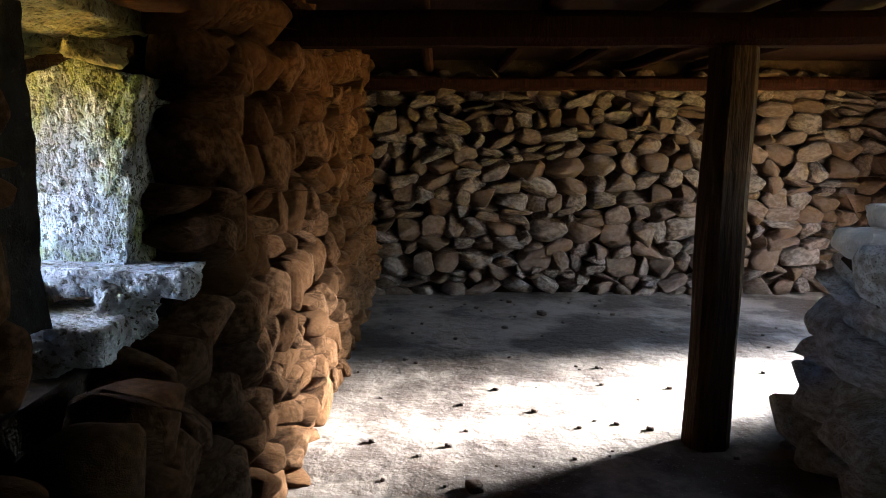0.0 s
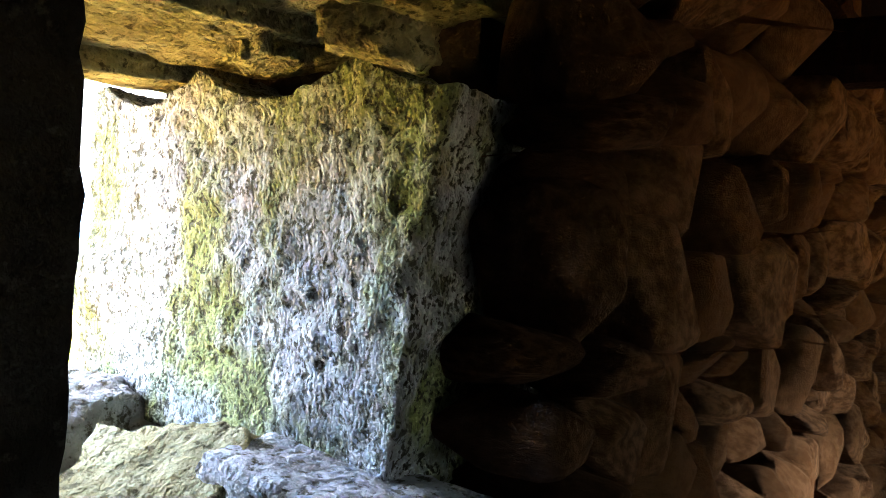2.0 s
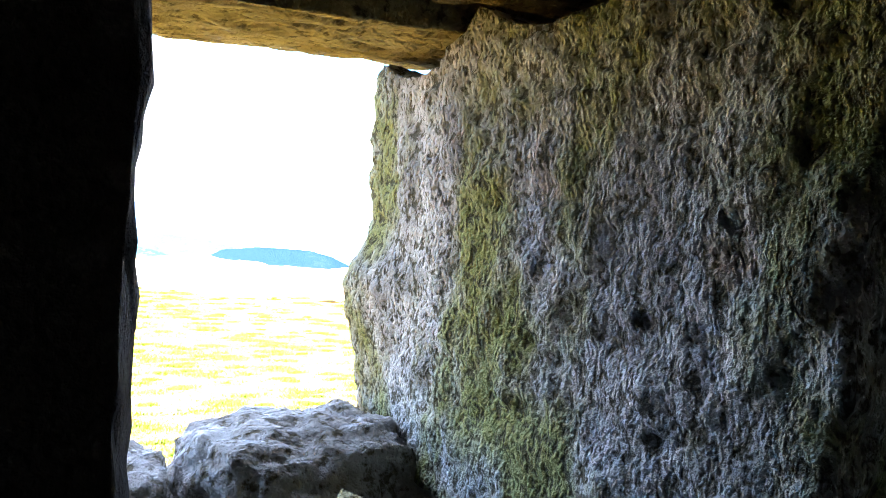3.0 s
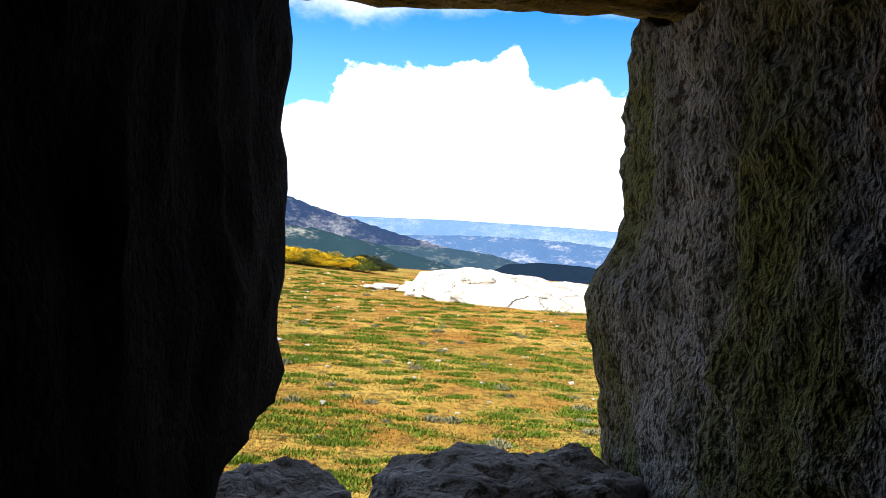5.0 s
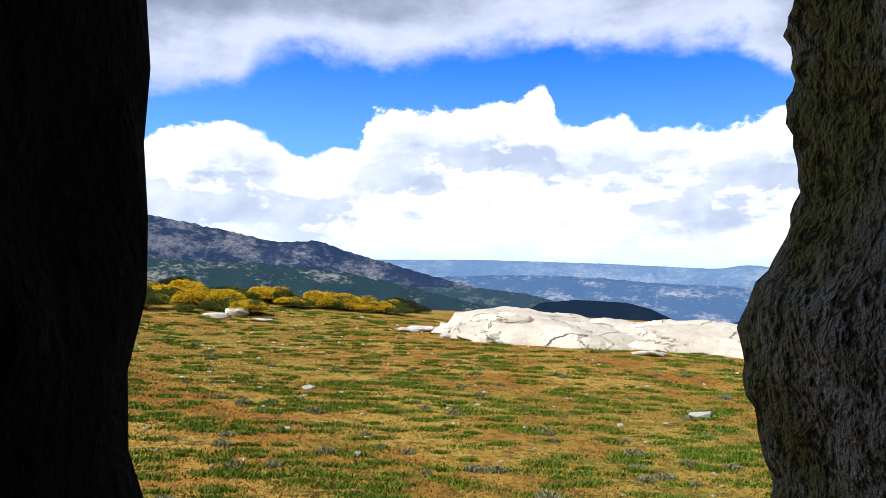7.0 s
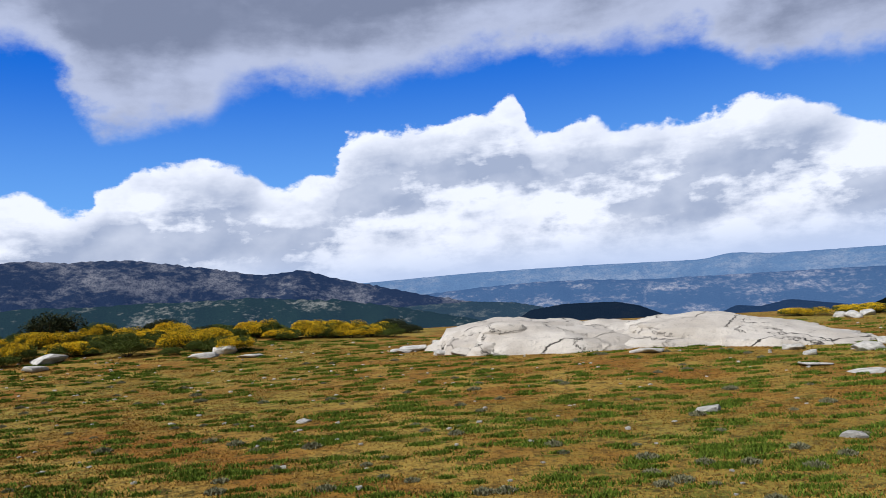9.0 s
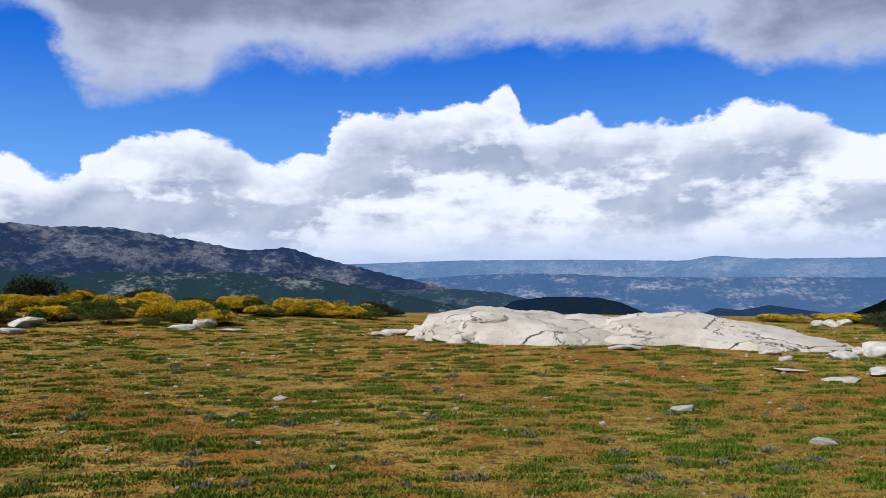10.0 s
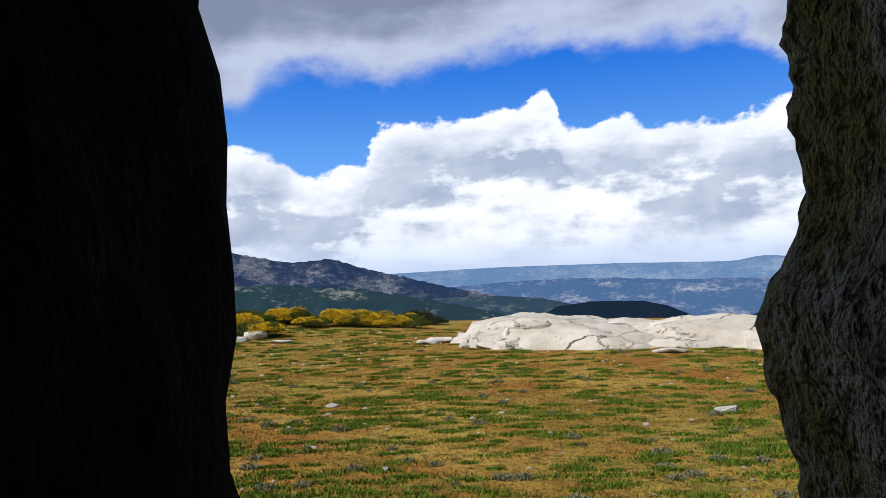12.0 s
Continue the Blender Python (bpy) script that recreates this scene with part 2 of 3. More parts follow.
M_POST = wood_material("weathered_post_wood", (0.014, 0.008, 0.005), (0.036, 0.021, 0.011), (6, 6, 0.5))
# beams and boards near-black: the shade under the roof is in their colour
M_BEAM = wood_material("shade_dark_red_beam_wood", (0.006, 0.0022, 0.0014), (0.016, 0.0055, 0.003), (0.5, 6, 6))
M_BOARD = wood_material("shade_dark_red_boards", (0.004, 0.002, 0.0015), (0.010, 0.0035, 0.002), (6, 0.5, 6))


def floor_material():
    q = Mat("trodden_earth", 0.95, 0.15)
    big, mid, fine = q.noise(1.1, 7, 0.62), q.noise(6, 7), q.noise(55, 5)
    col = q.mix(q.ramp(big, 0.42, 0.58), (0.034, 0.022, 0.014), (0.125, 0.096, 0.072))
    col = q.mix(q.ramp(mid, 0.5, 0.72, 0.0, 0.6), col, (0.038, 0.021, 0.011))
    col = q.mix(q.ramp(fine, 0.6, 0.72, 0.0, 0.5), col, (0.24, 0.21, 0.18))
    return q.done(col, q.math("ADD", mid, q.math("MULTIPLY", fine, 0.12)), 0.03)


M_FLOOR = floor_material()


def meadow_material():
    q = Mat("dry_and_green_turf", 0.95, 0.1)
    big, mid, fine = q.noise(0.13, 6, 0.6), q.noise(0.55, 7, 0.65), q.noise(7, 6, 0.7)
    patch = q.noise(1.7, 6, 0.65, (1.4, 0.6, 1.0))
    col = q.mix(q.ramp(mid, 0.38, 0.62), (0.32, 0.14, 0.022), (0.43, 0.28, 0.055))
    col = q.mix(q.ramp(big, 0.45, 0.65, 0.0, 0.55), col, (0.28, 0.245, 0.04))
    col = q.mix(q.ramp(patch, 0.56, 0.62, 0.0, 0.65), col, (0.09, 0.13, 0.014))
    col = q.mix(q.ramp(fine, 0.48, 0.62, 0.0, 0.7), col, (0.09, 0.055, 0.014))
    tuss = q.noise(3.2, 5, 0.7, (1.3, 0.8, 1.0))
    col = q.mix(q.ramp(tuss, 0.55, 0.63, 0.0, 0.8), col, (0.06, 0.05, 0.010))
    return q.done(col, q.math("ADD", fine, tuss), 0.12)


M_MEADOW = meadow_material()


def leaf_material(name, a, b, rough=0.6):
    q = Mat(name, rough, 0.04)
    geo = q.t.nodes.new("ShaderNodeNewGeometry").outputs["Random Per Island"]
    return q.done(q.mix(geo, a, b))


M_GRASS = leaf_material("short_green_grass", (0.038, 0.075, 0.006), (0.15, 0.195, 0.022))
M_DRY = leaf_material("dry_orange_grass", (0.15, 0.066, 0.012), (0.37, 0.225, 0.05))
M_BROOM = leaf_material("broom_green", (0.04, 0.058, 0.01), (0.105, 0.125, 0.025))
M_FLOWER = leaf_material("broom_yellow_flowers", (0.70, 0.40, 0.006), (0.88, 0.60, 0.015))
M_HEATH = leaf_material("grey_heath", (0.11, 0.11, 0.055), (0.24, 0.225, 0.13))
M_JUNIPER = leaf_material("dark_juniper_green", (0.02, 0.028, 0.012), (0.05, 0.055, 0.025))
M_STEM = wood_material("brown_stems", (0.07, 0.05, 0.03), (0.12, 0.09, 0.05), (5, 5, 1))


def far_material(name, wood, bare, haze_emit, glow, scale=0.004, share=0.5, wide=0.10):
    """Distant slopes: woods, bare patches, and haze painted over them as a little blue glow."""
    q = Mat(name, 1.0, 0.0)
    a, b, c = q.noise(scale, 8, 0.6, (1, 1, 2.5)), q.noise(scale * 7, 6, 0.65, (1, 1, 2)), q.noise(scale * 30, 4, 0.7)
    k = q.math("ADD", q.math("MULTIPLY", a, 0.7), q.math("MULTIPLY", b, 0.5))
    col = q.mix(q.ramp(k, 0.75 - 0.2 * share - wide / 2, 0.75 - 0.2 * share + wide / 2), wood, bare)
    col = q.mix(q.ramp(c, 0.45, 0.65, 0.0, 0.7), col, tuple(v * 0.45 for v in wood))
    q.put(q.b, "Emission Color", (*haze_emit, 1)), q.put(q.b, "Emission Strength", glow)
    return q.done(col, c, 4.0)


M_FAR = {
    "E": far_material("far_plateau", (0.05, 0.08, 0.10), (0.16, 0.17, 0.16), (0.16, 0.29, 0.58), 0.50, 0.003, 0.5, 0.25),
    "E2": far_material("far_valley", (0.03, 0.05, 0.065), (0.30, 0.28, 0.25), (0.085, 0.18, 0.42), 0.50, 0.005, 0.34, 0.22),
    # A: the wide soft ramp also paints cloud shade among its bare patches
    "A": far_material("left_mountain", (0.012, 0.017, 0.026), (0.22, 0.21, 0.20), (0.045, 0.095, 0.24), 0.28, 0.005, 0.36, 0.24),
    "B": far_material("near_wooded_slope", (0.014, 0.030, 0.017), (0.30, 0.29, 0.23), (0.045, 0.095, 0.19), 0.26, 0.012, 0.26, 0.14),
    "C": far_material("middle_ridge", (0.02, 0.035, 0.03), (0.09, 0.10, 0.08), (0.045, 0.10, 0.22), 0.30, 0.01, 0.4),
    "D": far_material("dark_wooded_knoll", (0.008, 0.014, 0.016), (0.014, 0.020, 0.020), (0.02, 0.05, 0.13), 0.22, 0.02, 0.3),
    # G and F: base tones darkened so the colour carries their shade
    "G": far_material("shade_toned_low_hill", (0.010, 0.018, 0.024), (0.03, 0.04, 0.05), (0.03, 0.075, 0.20), 0.40, 0.008, 0.4),
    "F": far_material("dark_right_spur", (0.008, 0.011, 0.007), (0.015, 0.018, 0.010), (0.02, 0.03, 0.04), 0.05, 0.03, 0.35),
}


# ---- mesh helpers ----
def from_arrays(name, verts, faces, material, smooth=False):
    me = bpy.data.meshes.new(name)
    me.from_pydata([tuple(v) for v in verts], [], [tuple(f) for f in faces])
    me.materials.append(material)
    if smooth:
        me.shade_smooth()
    me.update()
    return me


def child(name, me, parent, m=None, label=""):
    ob = new(name, me)
    ob.parent = parent
    if m is not None:
        ob.matrix_basis = m
    return tagged(ob, label)


def box(name, lo, hi, material, parent=None, label="", category="", kind="", group=""):
    """A block between two corners, its edges a little broken."""
    bm = bmesh.new()
    bmesh.ops.create_cube(bm, size=1.0)
    size = [b - a for a, b in zip(lo, hi)]
    bmesh.ops.scale(bm, vec=size, verts=bm.verts)
    bmesh.ops.bevel(bm, geom=list(bm.edges), offset=min(0.012, min(size) * 0.2), segments=1, affect="EDGES")
    me = bpy.data.meshes.new(name)
    bm.to_mesh(me)
    bm.free()
    me.materials.append(material)
    ob = new(name, me)
    ob.location = [(a + b) / 2 for a, b in zip(lo, hi)]
    ob.parent = parent
    return tagged(ob, label, category, group, kind)


def blob_mesh(name, size, material, seed, rough=0.12, levels=3, square=0.6, freq=2.2, fine=0.0, bend=None):
    """A stone: a cube cut fine, rounded to a share, then worn by noise. Size in metres along x, y, z."""
    bm = bmesh.new()
    bmesh.ops.create_cube(bm, size=2.0)
    if levels:
        bmesh.ops.subdivide_edges(bm, edges=list(bm.edges), cuts=levels, use_grid_fill=True)
    o = Vector((seed * 7.13, seed * 3.71, seed * 1.37))
    for v in bm.verts:
        ball = v.co.normalized() * 1.12
        p = v.co.lerp(ball, 1 - square)
        w = Vector([p[i] * size[i] / max(size) for i in range(3)])
        k = noise.fractal(w * freq + o, 0.9, 2.0, 4) * rough
        p = p * (1 + k)
        s = Vector([p[i] * size[i] / 2 for i in range(3)])
        if fine:
            s += p.normalized() * (noise.fractal(s * 22 + o, 0.8, 2.1, 4) * fine)
        v.co = bend(s) if bend else s
    me = bpy.data.meshes.new(name)
    bm.to_mesh(me)
    bm.free()
    me.materials.append(material)
    me.shade_smooth()
    return me


def chip_mesh(name, material, seed, points=15, square=0.55, bevel=0.05):
    """An angular fieldstone in a unit cube: the hull of a few points, its edges broken."""
    r = random.Random(seed)
    bm = bmesh.new()
    for k in range(points):
        v = Vector((r.gauss(0, 1), r.gauss(0, 1), r.gauss(0, 1))).normalized()
        c = v / max(abs(q) for q in v)
        bm.verts.new(v.lerp(c, square) * 0.5 * r.uniform(0.86, 1.06))
    hull = bmesh.ops.convex_hull(bm, input=bm.verts)
    bmesh.ops.delete(bm, geom=[g for g in hull["geom_interior"] if isinstance(g, bmesh.types.BMVert)], context="VERTS")
    bmesh.ops.dissolve_limit(bm, angle_limit=radians(14), verts=bm.verts, edges=bm.edges)
    bmesh.ops.bevel(bm, geom=list(bm.edges), offset=bevel, segments=1, affect="EDGES")
    bmesh.ops.triangulate(bm, faces=[f for f in bm.faces if len(f.verts) > 4])
    me = bpy.data.meshes.new(name)
    bm.to_mesh(me)
    bm.free()
    me.materials.append(material)
    me.shade_smooth()
    me.set_sharp_from_angle(angle=radians(32))
    return me


# ---- the hut: shell ----
FLOOR_Z, CEIL_Z = -0.1, 2.36
def ground_z(x, y):
    u, v = -(x + 1.7), y - 2.06
    r = np.hypot(u, v)
    z = -0.74 - 0.012 * v + 1.15 * np.exp(-((u - 38) ** 2 + (v + 20) ** 2) / 190.0)
    z = z + 0.05 * np.sin(u * 0.31 + 1.0) * np.sin(v * 0.27) * np.clip((r - 3) / 8, 0, 1)
    d = np.clip(r - 37, 0, None)
    return z - np.minimum(d * d * 0.006, 0.16 * d)


floor = box("floor", (-1.2, -2.4, FLOOR_Z - 0.2), (5.0, 8.1, FLOOR_Z), M_FLOOR, None, "dusty trodden earth floor with stains and grit", "floor", "structure")
LIGHT_SLIT = (2.15, 3.3, 3.08, 3.38)         # added unseen roof gap, lights the low wall: x from, to, y from, to


def slab_with_slit(name, lo, hi, material, label, category):
    x0, x1, y0, y1 = LIGHT_SLIT
    for nm, a, b in ((name, (lo[0], lo[1]), (hi[0], y0)), (name + "_north", (lo[0], y1), (hi[0], hi[1])), (name + "_west", (lo[0], y0), (x0, y1)), (name + "_east", (x1, y0), (hi[0], y1))):
        box(nm, (*a, lo[2]), (*b, hi[2]), material, None, label, category, "structure")


slab_with_slit("ceiling", (-2.0, -2.8, CEIL_Z), (5.0, 8.5, CEIL_Z + 0.08), M_BOARD, "board ceiling, its deep shade put into near-black boards", "ceiling")
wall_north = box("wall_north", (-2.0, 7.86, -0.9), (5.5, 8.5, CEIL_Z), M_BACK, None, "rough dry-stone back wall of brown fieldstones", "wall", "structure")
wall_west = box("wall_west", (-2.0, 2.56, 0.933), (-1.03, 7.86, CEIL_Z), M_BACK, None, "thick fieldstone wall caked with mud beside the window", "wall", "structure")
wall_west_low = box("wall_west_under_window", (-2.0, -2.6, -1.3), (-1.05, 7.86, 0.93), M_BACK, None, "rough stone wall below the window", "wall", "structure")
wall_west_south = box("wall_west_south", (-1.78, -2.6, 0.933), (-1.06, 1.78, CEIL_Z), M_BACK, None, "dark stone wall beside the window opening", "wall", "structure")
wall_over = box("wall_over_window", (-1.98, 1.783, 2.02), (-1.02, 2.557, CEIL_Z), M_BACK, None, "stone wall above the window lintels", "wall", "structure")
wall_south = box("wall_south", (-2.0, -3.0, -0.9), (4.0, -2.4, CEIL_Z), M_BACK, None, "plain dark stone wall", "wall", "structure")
# unseen opening in the east wall, added to let skylight reach the low wall
EAST = "dark stone wall beside an unseen small opening added for light"
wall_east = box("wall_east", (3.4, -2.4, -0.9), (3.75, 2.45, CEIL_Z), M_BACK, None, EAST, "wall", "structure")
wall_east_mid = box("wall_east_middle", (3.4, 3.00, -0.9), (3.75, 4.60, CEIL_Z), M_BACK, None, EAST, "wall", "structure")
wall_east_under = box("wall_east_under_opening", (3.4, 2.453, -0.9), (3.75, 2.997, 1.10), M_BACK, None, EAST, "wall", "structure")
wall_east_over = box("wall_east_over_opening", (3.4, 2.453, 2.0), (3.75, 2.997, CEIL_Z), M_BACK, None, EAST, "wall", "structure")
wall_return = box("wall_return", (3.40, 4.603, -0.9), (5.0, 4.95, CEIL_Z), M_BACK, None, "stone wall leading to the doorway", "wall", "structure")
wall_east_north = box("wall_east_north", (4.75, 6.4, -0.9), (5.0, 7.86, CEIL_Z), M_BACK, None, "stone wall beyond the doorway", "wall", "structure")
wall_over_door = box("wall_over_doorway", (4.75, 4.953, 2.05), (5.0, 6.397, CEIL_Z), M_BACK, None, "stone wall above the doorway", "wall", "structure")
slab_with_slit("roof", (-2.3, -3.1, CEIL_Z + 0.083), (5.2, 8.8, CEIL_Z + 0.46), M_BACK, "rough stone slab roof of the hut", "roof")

# ---- window stones ----
def slab_bend(s):
    # a bulge low on the outer edge, a notched top
    z = s.z + 1.50
    k = math.exp(-((z - 1.44) / (0.055 if z > 1.44 else 0.13)) ** 2)
    s.y -= 0.036 * k * max(0.0, min(1.0, (-s.x - 0.28) / 0.18))
    s.y += 0.022 * max(0.0, min(1.0, (-s.x - 0.2) / 0.25))
    if s.x > 0:
        s.x *= 1 - 0.20 * (0.36 - s.z)
    if s.z > 0.2:
        s.z -= 0.05 * abs(math.sin(s.x * 7.5 + 0.6)) * (s.z - 0.2) / 0.14
    return s


def jamb_bend(s):
    # the lower outer corner is worn back
    z = s.z + 1.56
    s.y -= min(0.16, max(0.0, 1.335 - z) * 1.8) * max(0.0, min(1.0, (-s.x - 0.08) / 0.12))
    return s


def stone(name, c, size, material, seed, label, category="stone", rot=(0, 0, 0), group="stones of the window", **kw):
    ob = new(name, blob_mesh(name, size, material, seed, **kw))
    ob.matrix_basis = pose(*c, *rot)
    return tagged(ob, label, category, group)


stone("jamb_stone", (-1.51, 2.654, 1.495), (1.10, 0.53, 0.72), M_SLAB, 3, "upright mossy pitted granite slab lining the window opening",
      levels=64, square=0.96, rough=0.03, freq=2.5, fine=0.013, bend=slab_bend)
stone("jamb_stone", (-1.365, 1.648, 1.56), (0.60, 0.56, 0.90), M_JAMB, 5, "rough granite block lining the window, painted near-black for its backlit shade", "stone", (0, 0, -4.5),
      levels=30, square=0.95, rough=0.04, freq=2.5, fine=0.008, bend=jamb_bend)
stone("jamb_stone", (-1.62, 1.575, 1.50), (0.34, 0.58, 0.80), M_JAMB, 8, "rough outer granite block of the window, painted near-black for its shade", "stone", (-4, 0, 0),
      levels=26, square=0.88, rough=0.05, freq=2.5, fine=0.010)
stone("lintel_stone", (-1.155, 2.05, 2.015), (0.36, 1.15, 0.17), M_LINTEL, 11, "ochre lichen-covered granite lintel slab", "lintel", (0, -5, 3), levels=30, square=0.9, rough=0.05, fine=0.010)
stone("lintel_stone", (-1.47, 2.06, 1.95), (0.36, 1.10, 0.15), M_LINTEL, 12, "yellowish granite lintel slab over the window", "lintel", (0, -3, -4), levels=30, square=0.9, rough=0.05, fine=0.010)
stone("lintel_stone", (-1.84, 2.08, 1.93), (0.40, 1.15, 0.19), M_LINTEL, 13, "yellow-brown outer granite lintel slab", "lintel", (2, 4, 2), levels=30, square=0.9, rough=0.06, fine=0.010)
stone("wedge_stone", (-1.08, 2.36, 1.865), (0.17, 0.12, 0.07), M_LINTEL, 14, "small ochre wedge stone under the lintel", "stone", (0, 12, 20), levels=10, square=0.6, rough=0.2)
stone("wedge_stone", (-1.36, 2.37, 1.875), (0.13, 0.12, 0.06), M_LINTEL, 15, "little ochre wedge stone under the lintel", "stone", (0, -8, 0), levels=10, square=0.6, rough=0.2)
stone("sill_stone", (-1.86, 2.24, 1.085), (0.34, 0.40, 0.24), M_SILL, 21, "rounded grey granite boulder on the outer sill", "sill stone", (0, 0, 10), levels=26, square=0.45, rough=0.14, fine=0.008)
stone("sill_stone", (-1.84, 1.90, 1.06), (0.30, 0.24, 0.22), M_SILL, 22, "dark rounded boulder at the sill corner", "sill stone", (0, 5, 0), levels=22, square=0.5, rough=0.15, fine=0.008)
stone("sill_stone", (-1.40, 2.22, 1.10), (0.32, 0.24, 0.12), M_LINTEL, 23, "brown granite sill stone tilted on its edge", "sill stone", (28, -8, 25), levels=22, square=0.88, rough=0.1, fine=0.007)
stone("sill_stone", (-1.06, 2.36, 1.150), (0.50, 0.22, 0.085), M_SILL, 24, "pale wedge-shaped granite sill stone", "sill stone", (0, 3, 4), levels=22, square=0.85, rough=0.12, fine=0.007)
stone("sill_stone", (-1.50, 1.96, 1.00), (0.36, 0.30, 0.14), M_SILL, 25, "brownish flat sill stone", "sill stone", (0, 8, -20), levels=18, square=0.75, rough=0.1, fine=0.006)
stone("sill_stone", (-1.24, 2.09, 1.01), (0.32, 0.24, 0.13), M_SILL, 26, "pale sloping sill stone by the room", "sill stone", (4, 12, 10), levels=18, square=0.7, rough=0.14, fine=0.006)
stone("sill_stone", (-1.02, 2.30, 1.06), (0.18, 0.18, 0.16), M_SILL, 31, "pale pointed sill stone by the room", "sill stone", (10, 20, 30), levels=12, square=0.7, rough=0.2, fine=0.006)
stone("sill_stone", (-1.30, 2.12, 1.03), (0.26, 0.20, 0.10), M_LINTEL, 32, "brown flat stone wedged into the sill", "sill stone", (-8, 6, 40), levels=12, square=0.75, rough=0.15, fine=0.006)
stone("ledge_stone", (-1.11, 2.20, 1.015), (0.28, 0.38, 0.12), M_SILL, 27, "flat pale stone jutting from the wall below the window", "stone", (0, 3, 4), levels=14, square=0.75, rough=0.12)
stone("ledge_stone", (-0.92, 2.06, 0.80), (0.22, 0.24, 0.07), M_SILL, 28, "small pale stone jutting from the wall", "stone", (0, 0, 4), levels=12, square=0.7, rough=0.14)

# ---- post, beams ----
def pole(name, length, r0, r1, material, seed, parent=None):
    """A hewn trunk along z from 0, slightly uneven."""
    rings, sides, verts, faces = 22, 12, [], []
    for i in range(rings + 1):
        h = i / rings
        r = r0 + (r1 - r0) * h
        for j in range(sides):
            a = 2 * math.pi * j / sides
            k = 1 + 0.09 * noise.noise(Vector((math.cos(a) * 1.3 + seed, math.sin(a) * 1.3, h * length * 1.5)))
            sq = 1 / max(abs(math.cos(a)), abs(math.sin(a))) ** 0.55
            wob = 0.012 * noise.noise(Vector((seed, 5.0, h * length)))
            verts.append((math.cos(a) * r * k * sq + wob, math.sin(a) * r * k * sq - wob, h * length))
    for i in range(rings):
        for j in range(sides):
            faces.append((i * sides + j, i * sides + (j + 1) % sides, (i + 1) * sides + (j + 1) % sides, (i + 1) * sides + j))
    faces.append(tuple(range(sides))[::-1])
    faces.append(tuple(rings * sides + j for j in range(sides)))
    ob = new(name, from_arrays(name, verts, faces, material, False))
    ob.parent = parent
    return ob


post = tagged(pole("wooden_post", 2.16, 0.116, 0.115, M_POST, 2), "rough-hewn dark wooden post standing on the earth floor", "post")
post.matrix_basis = pose(1.46, 3.90, FLOOR_Z - 0.01, 0, 1.1, 8)
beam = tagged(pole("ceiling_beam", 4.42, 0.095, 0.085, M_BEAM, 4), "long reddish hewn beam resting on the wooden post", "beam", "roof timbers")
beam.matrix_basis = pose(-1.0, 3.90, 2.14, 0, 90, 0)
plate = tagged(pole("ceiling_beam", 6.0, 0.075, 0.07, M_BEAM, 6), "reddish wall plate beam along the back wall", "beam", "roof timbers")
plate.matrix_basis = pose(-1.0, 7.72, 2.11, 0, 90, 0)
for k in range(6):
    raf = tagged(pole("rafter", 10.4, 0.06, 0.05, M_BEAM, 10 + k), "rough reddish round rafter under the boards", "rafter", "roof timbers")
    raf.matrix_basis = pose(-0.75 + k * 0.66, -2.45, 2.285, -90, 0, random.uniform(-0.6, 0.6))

# ---- ground, mountains ----
def polar_ground():
    rs = np.concatenate([np.linspace(0.0, 8, 12), np.linspace(8.6, 60, 90), np.geomspace(62, 4800, 40)])
    n = 144
    ang = np.linspace(0, 2 * np.pi, n, endpoint=False)
    verts, faces = [(-1.7, 2.06, -0.75)], []
    for r in rs[1:]:
        x, y = -1.7 - r * np.cos(ang), 2.06 + r * np.sin(ang)
        z = ground_z(x, y)
        z = np.maximum(z, -330)
        verts += list(zip(x, y, z))
    m = len(rs) - 1
    for j in range(n):
        faces.append((0, 1 + (j + 1) % n, 1 + j))
    for i in range(m - 1):
        a = 1 + i * n
        for j in range(n):
            k = (j + 1) % n
            faces.append((a + j, a + k, a + n + k, a + n + j))
    ob = new("ground", from_arrays("ground", verts, faces, M_MEADOW, True))
    return tagged(ob, "dry orange-brown mountain meadow with green patches", "meadow", kind="structure")


polar_ground()
EYE = Vector((-1.69, 2.06, 1.46))


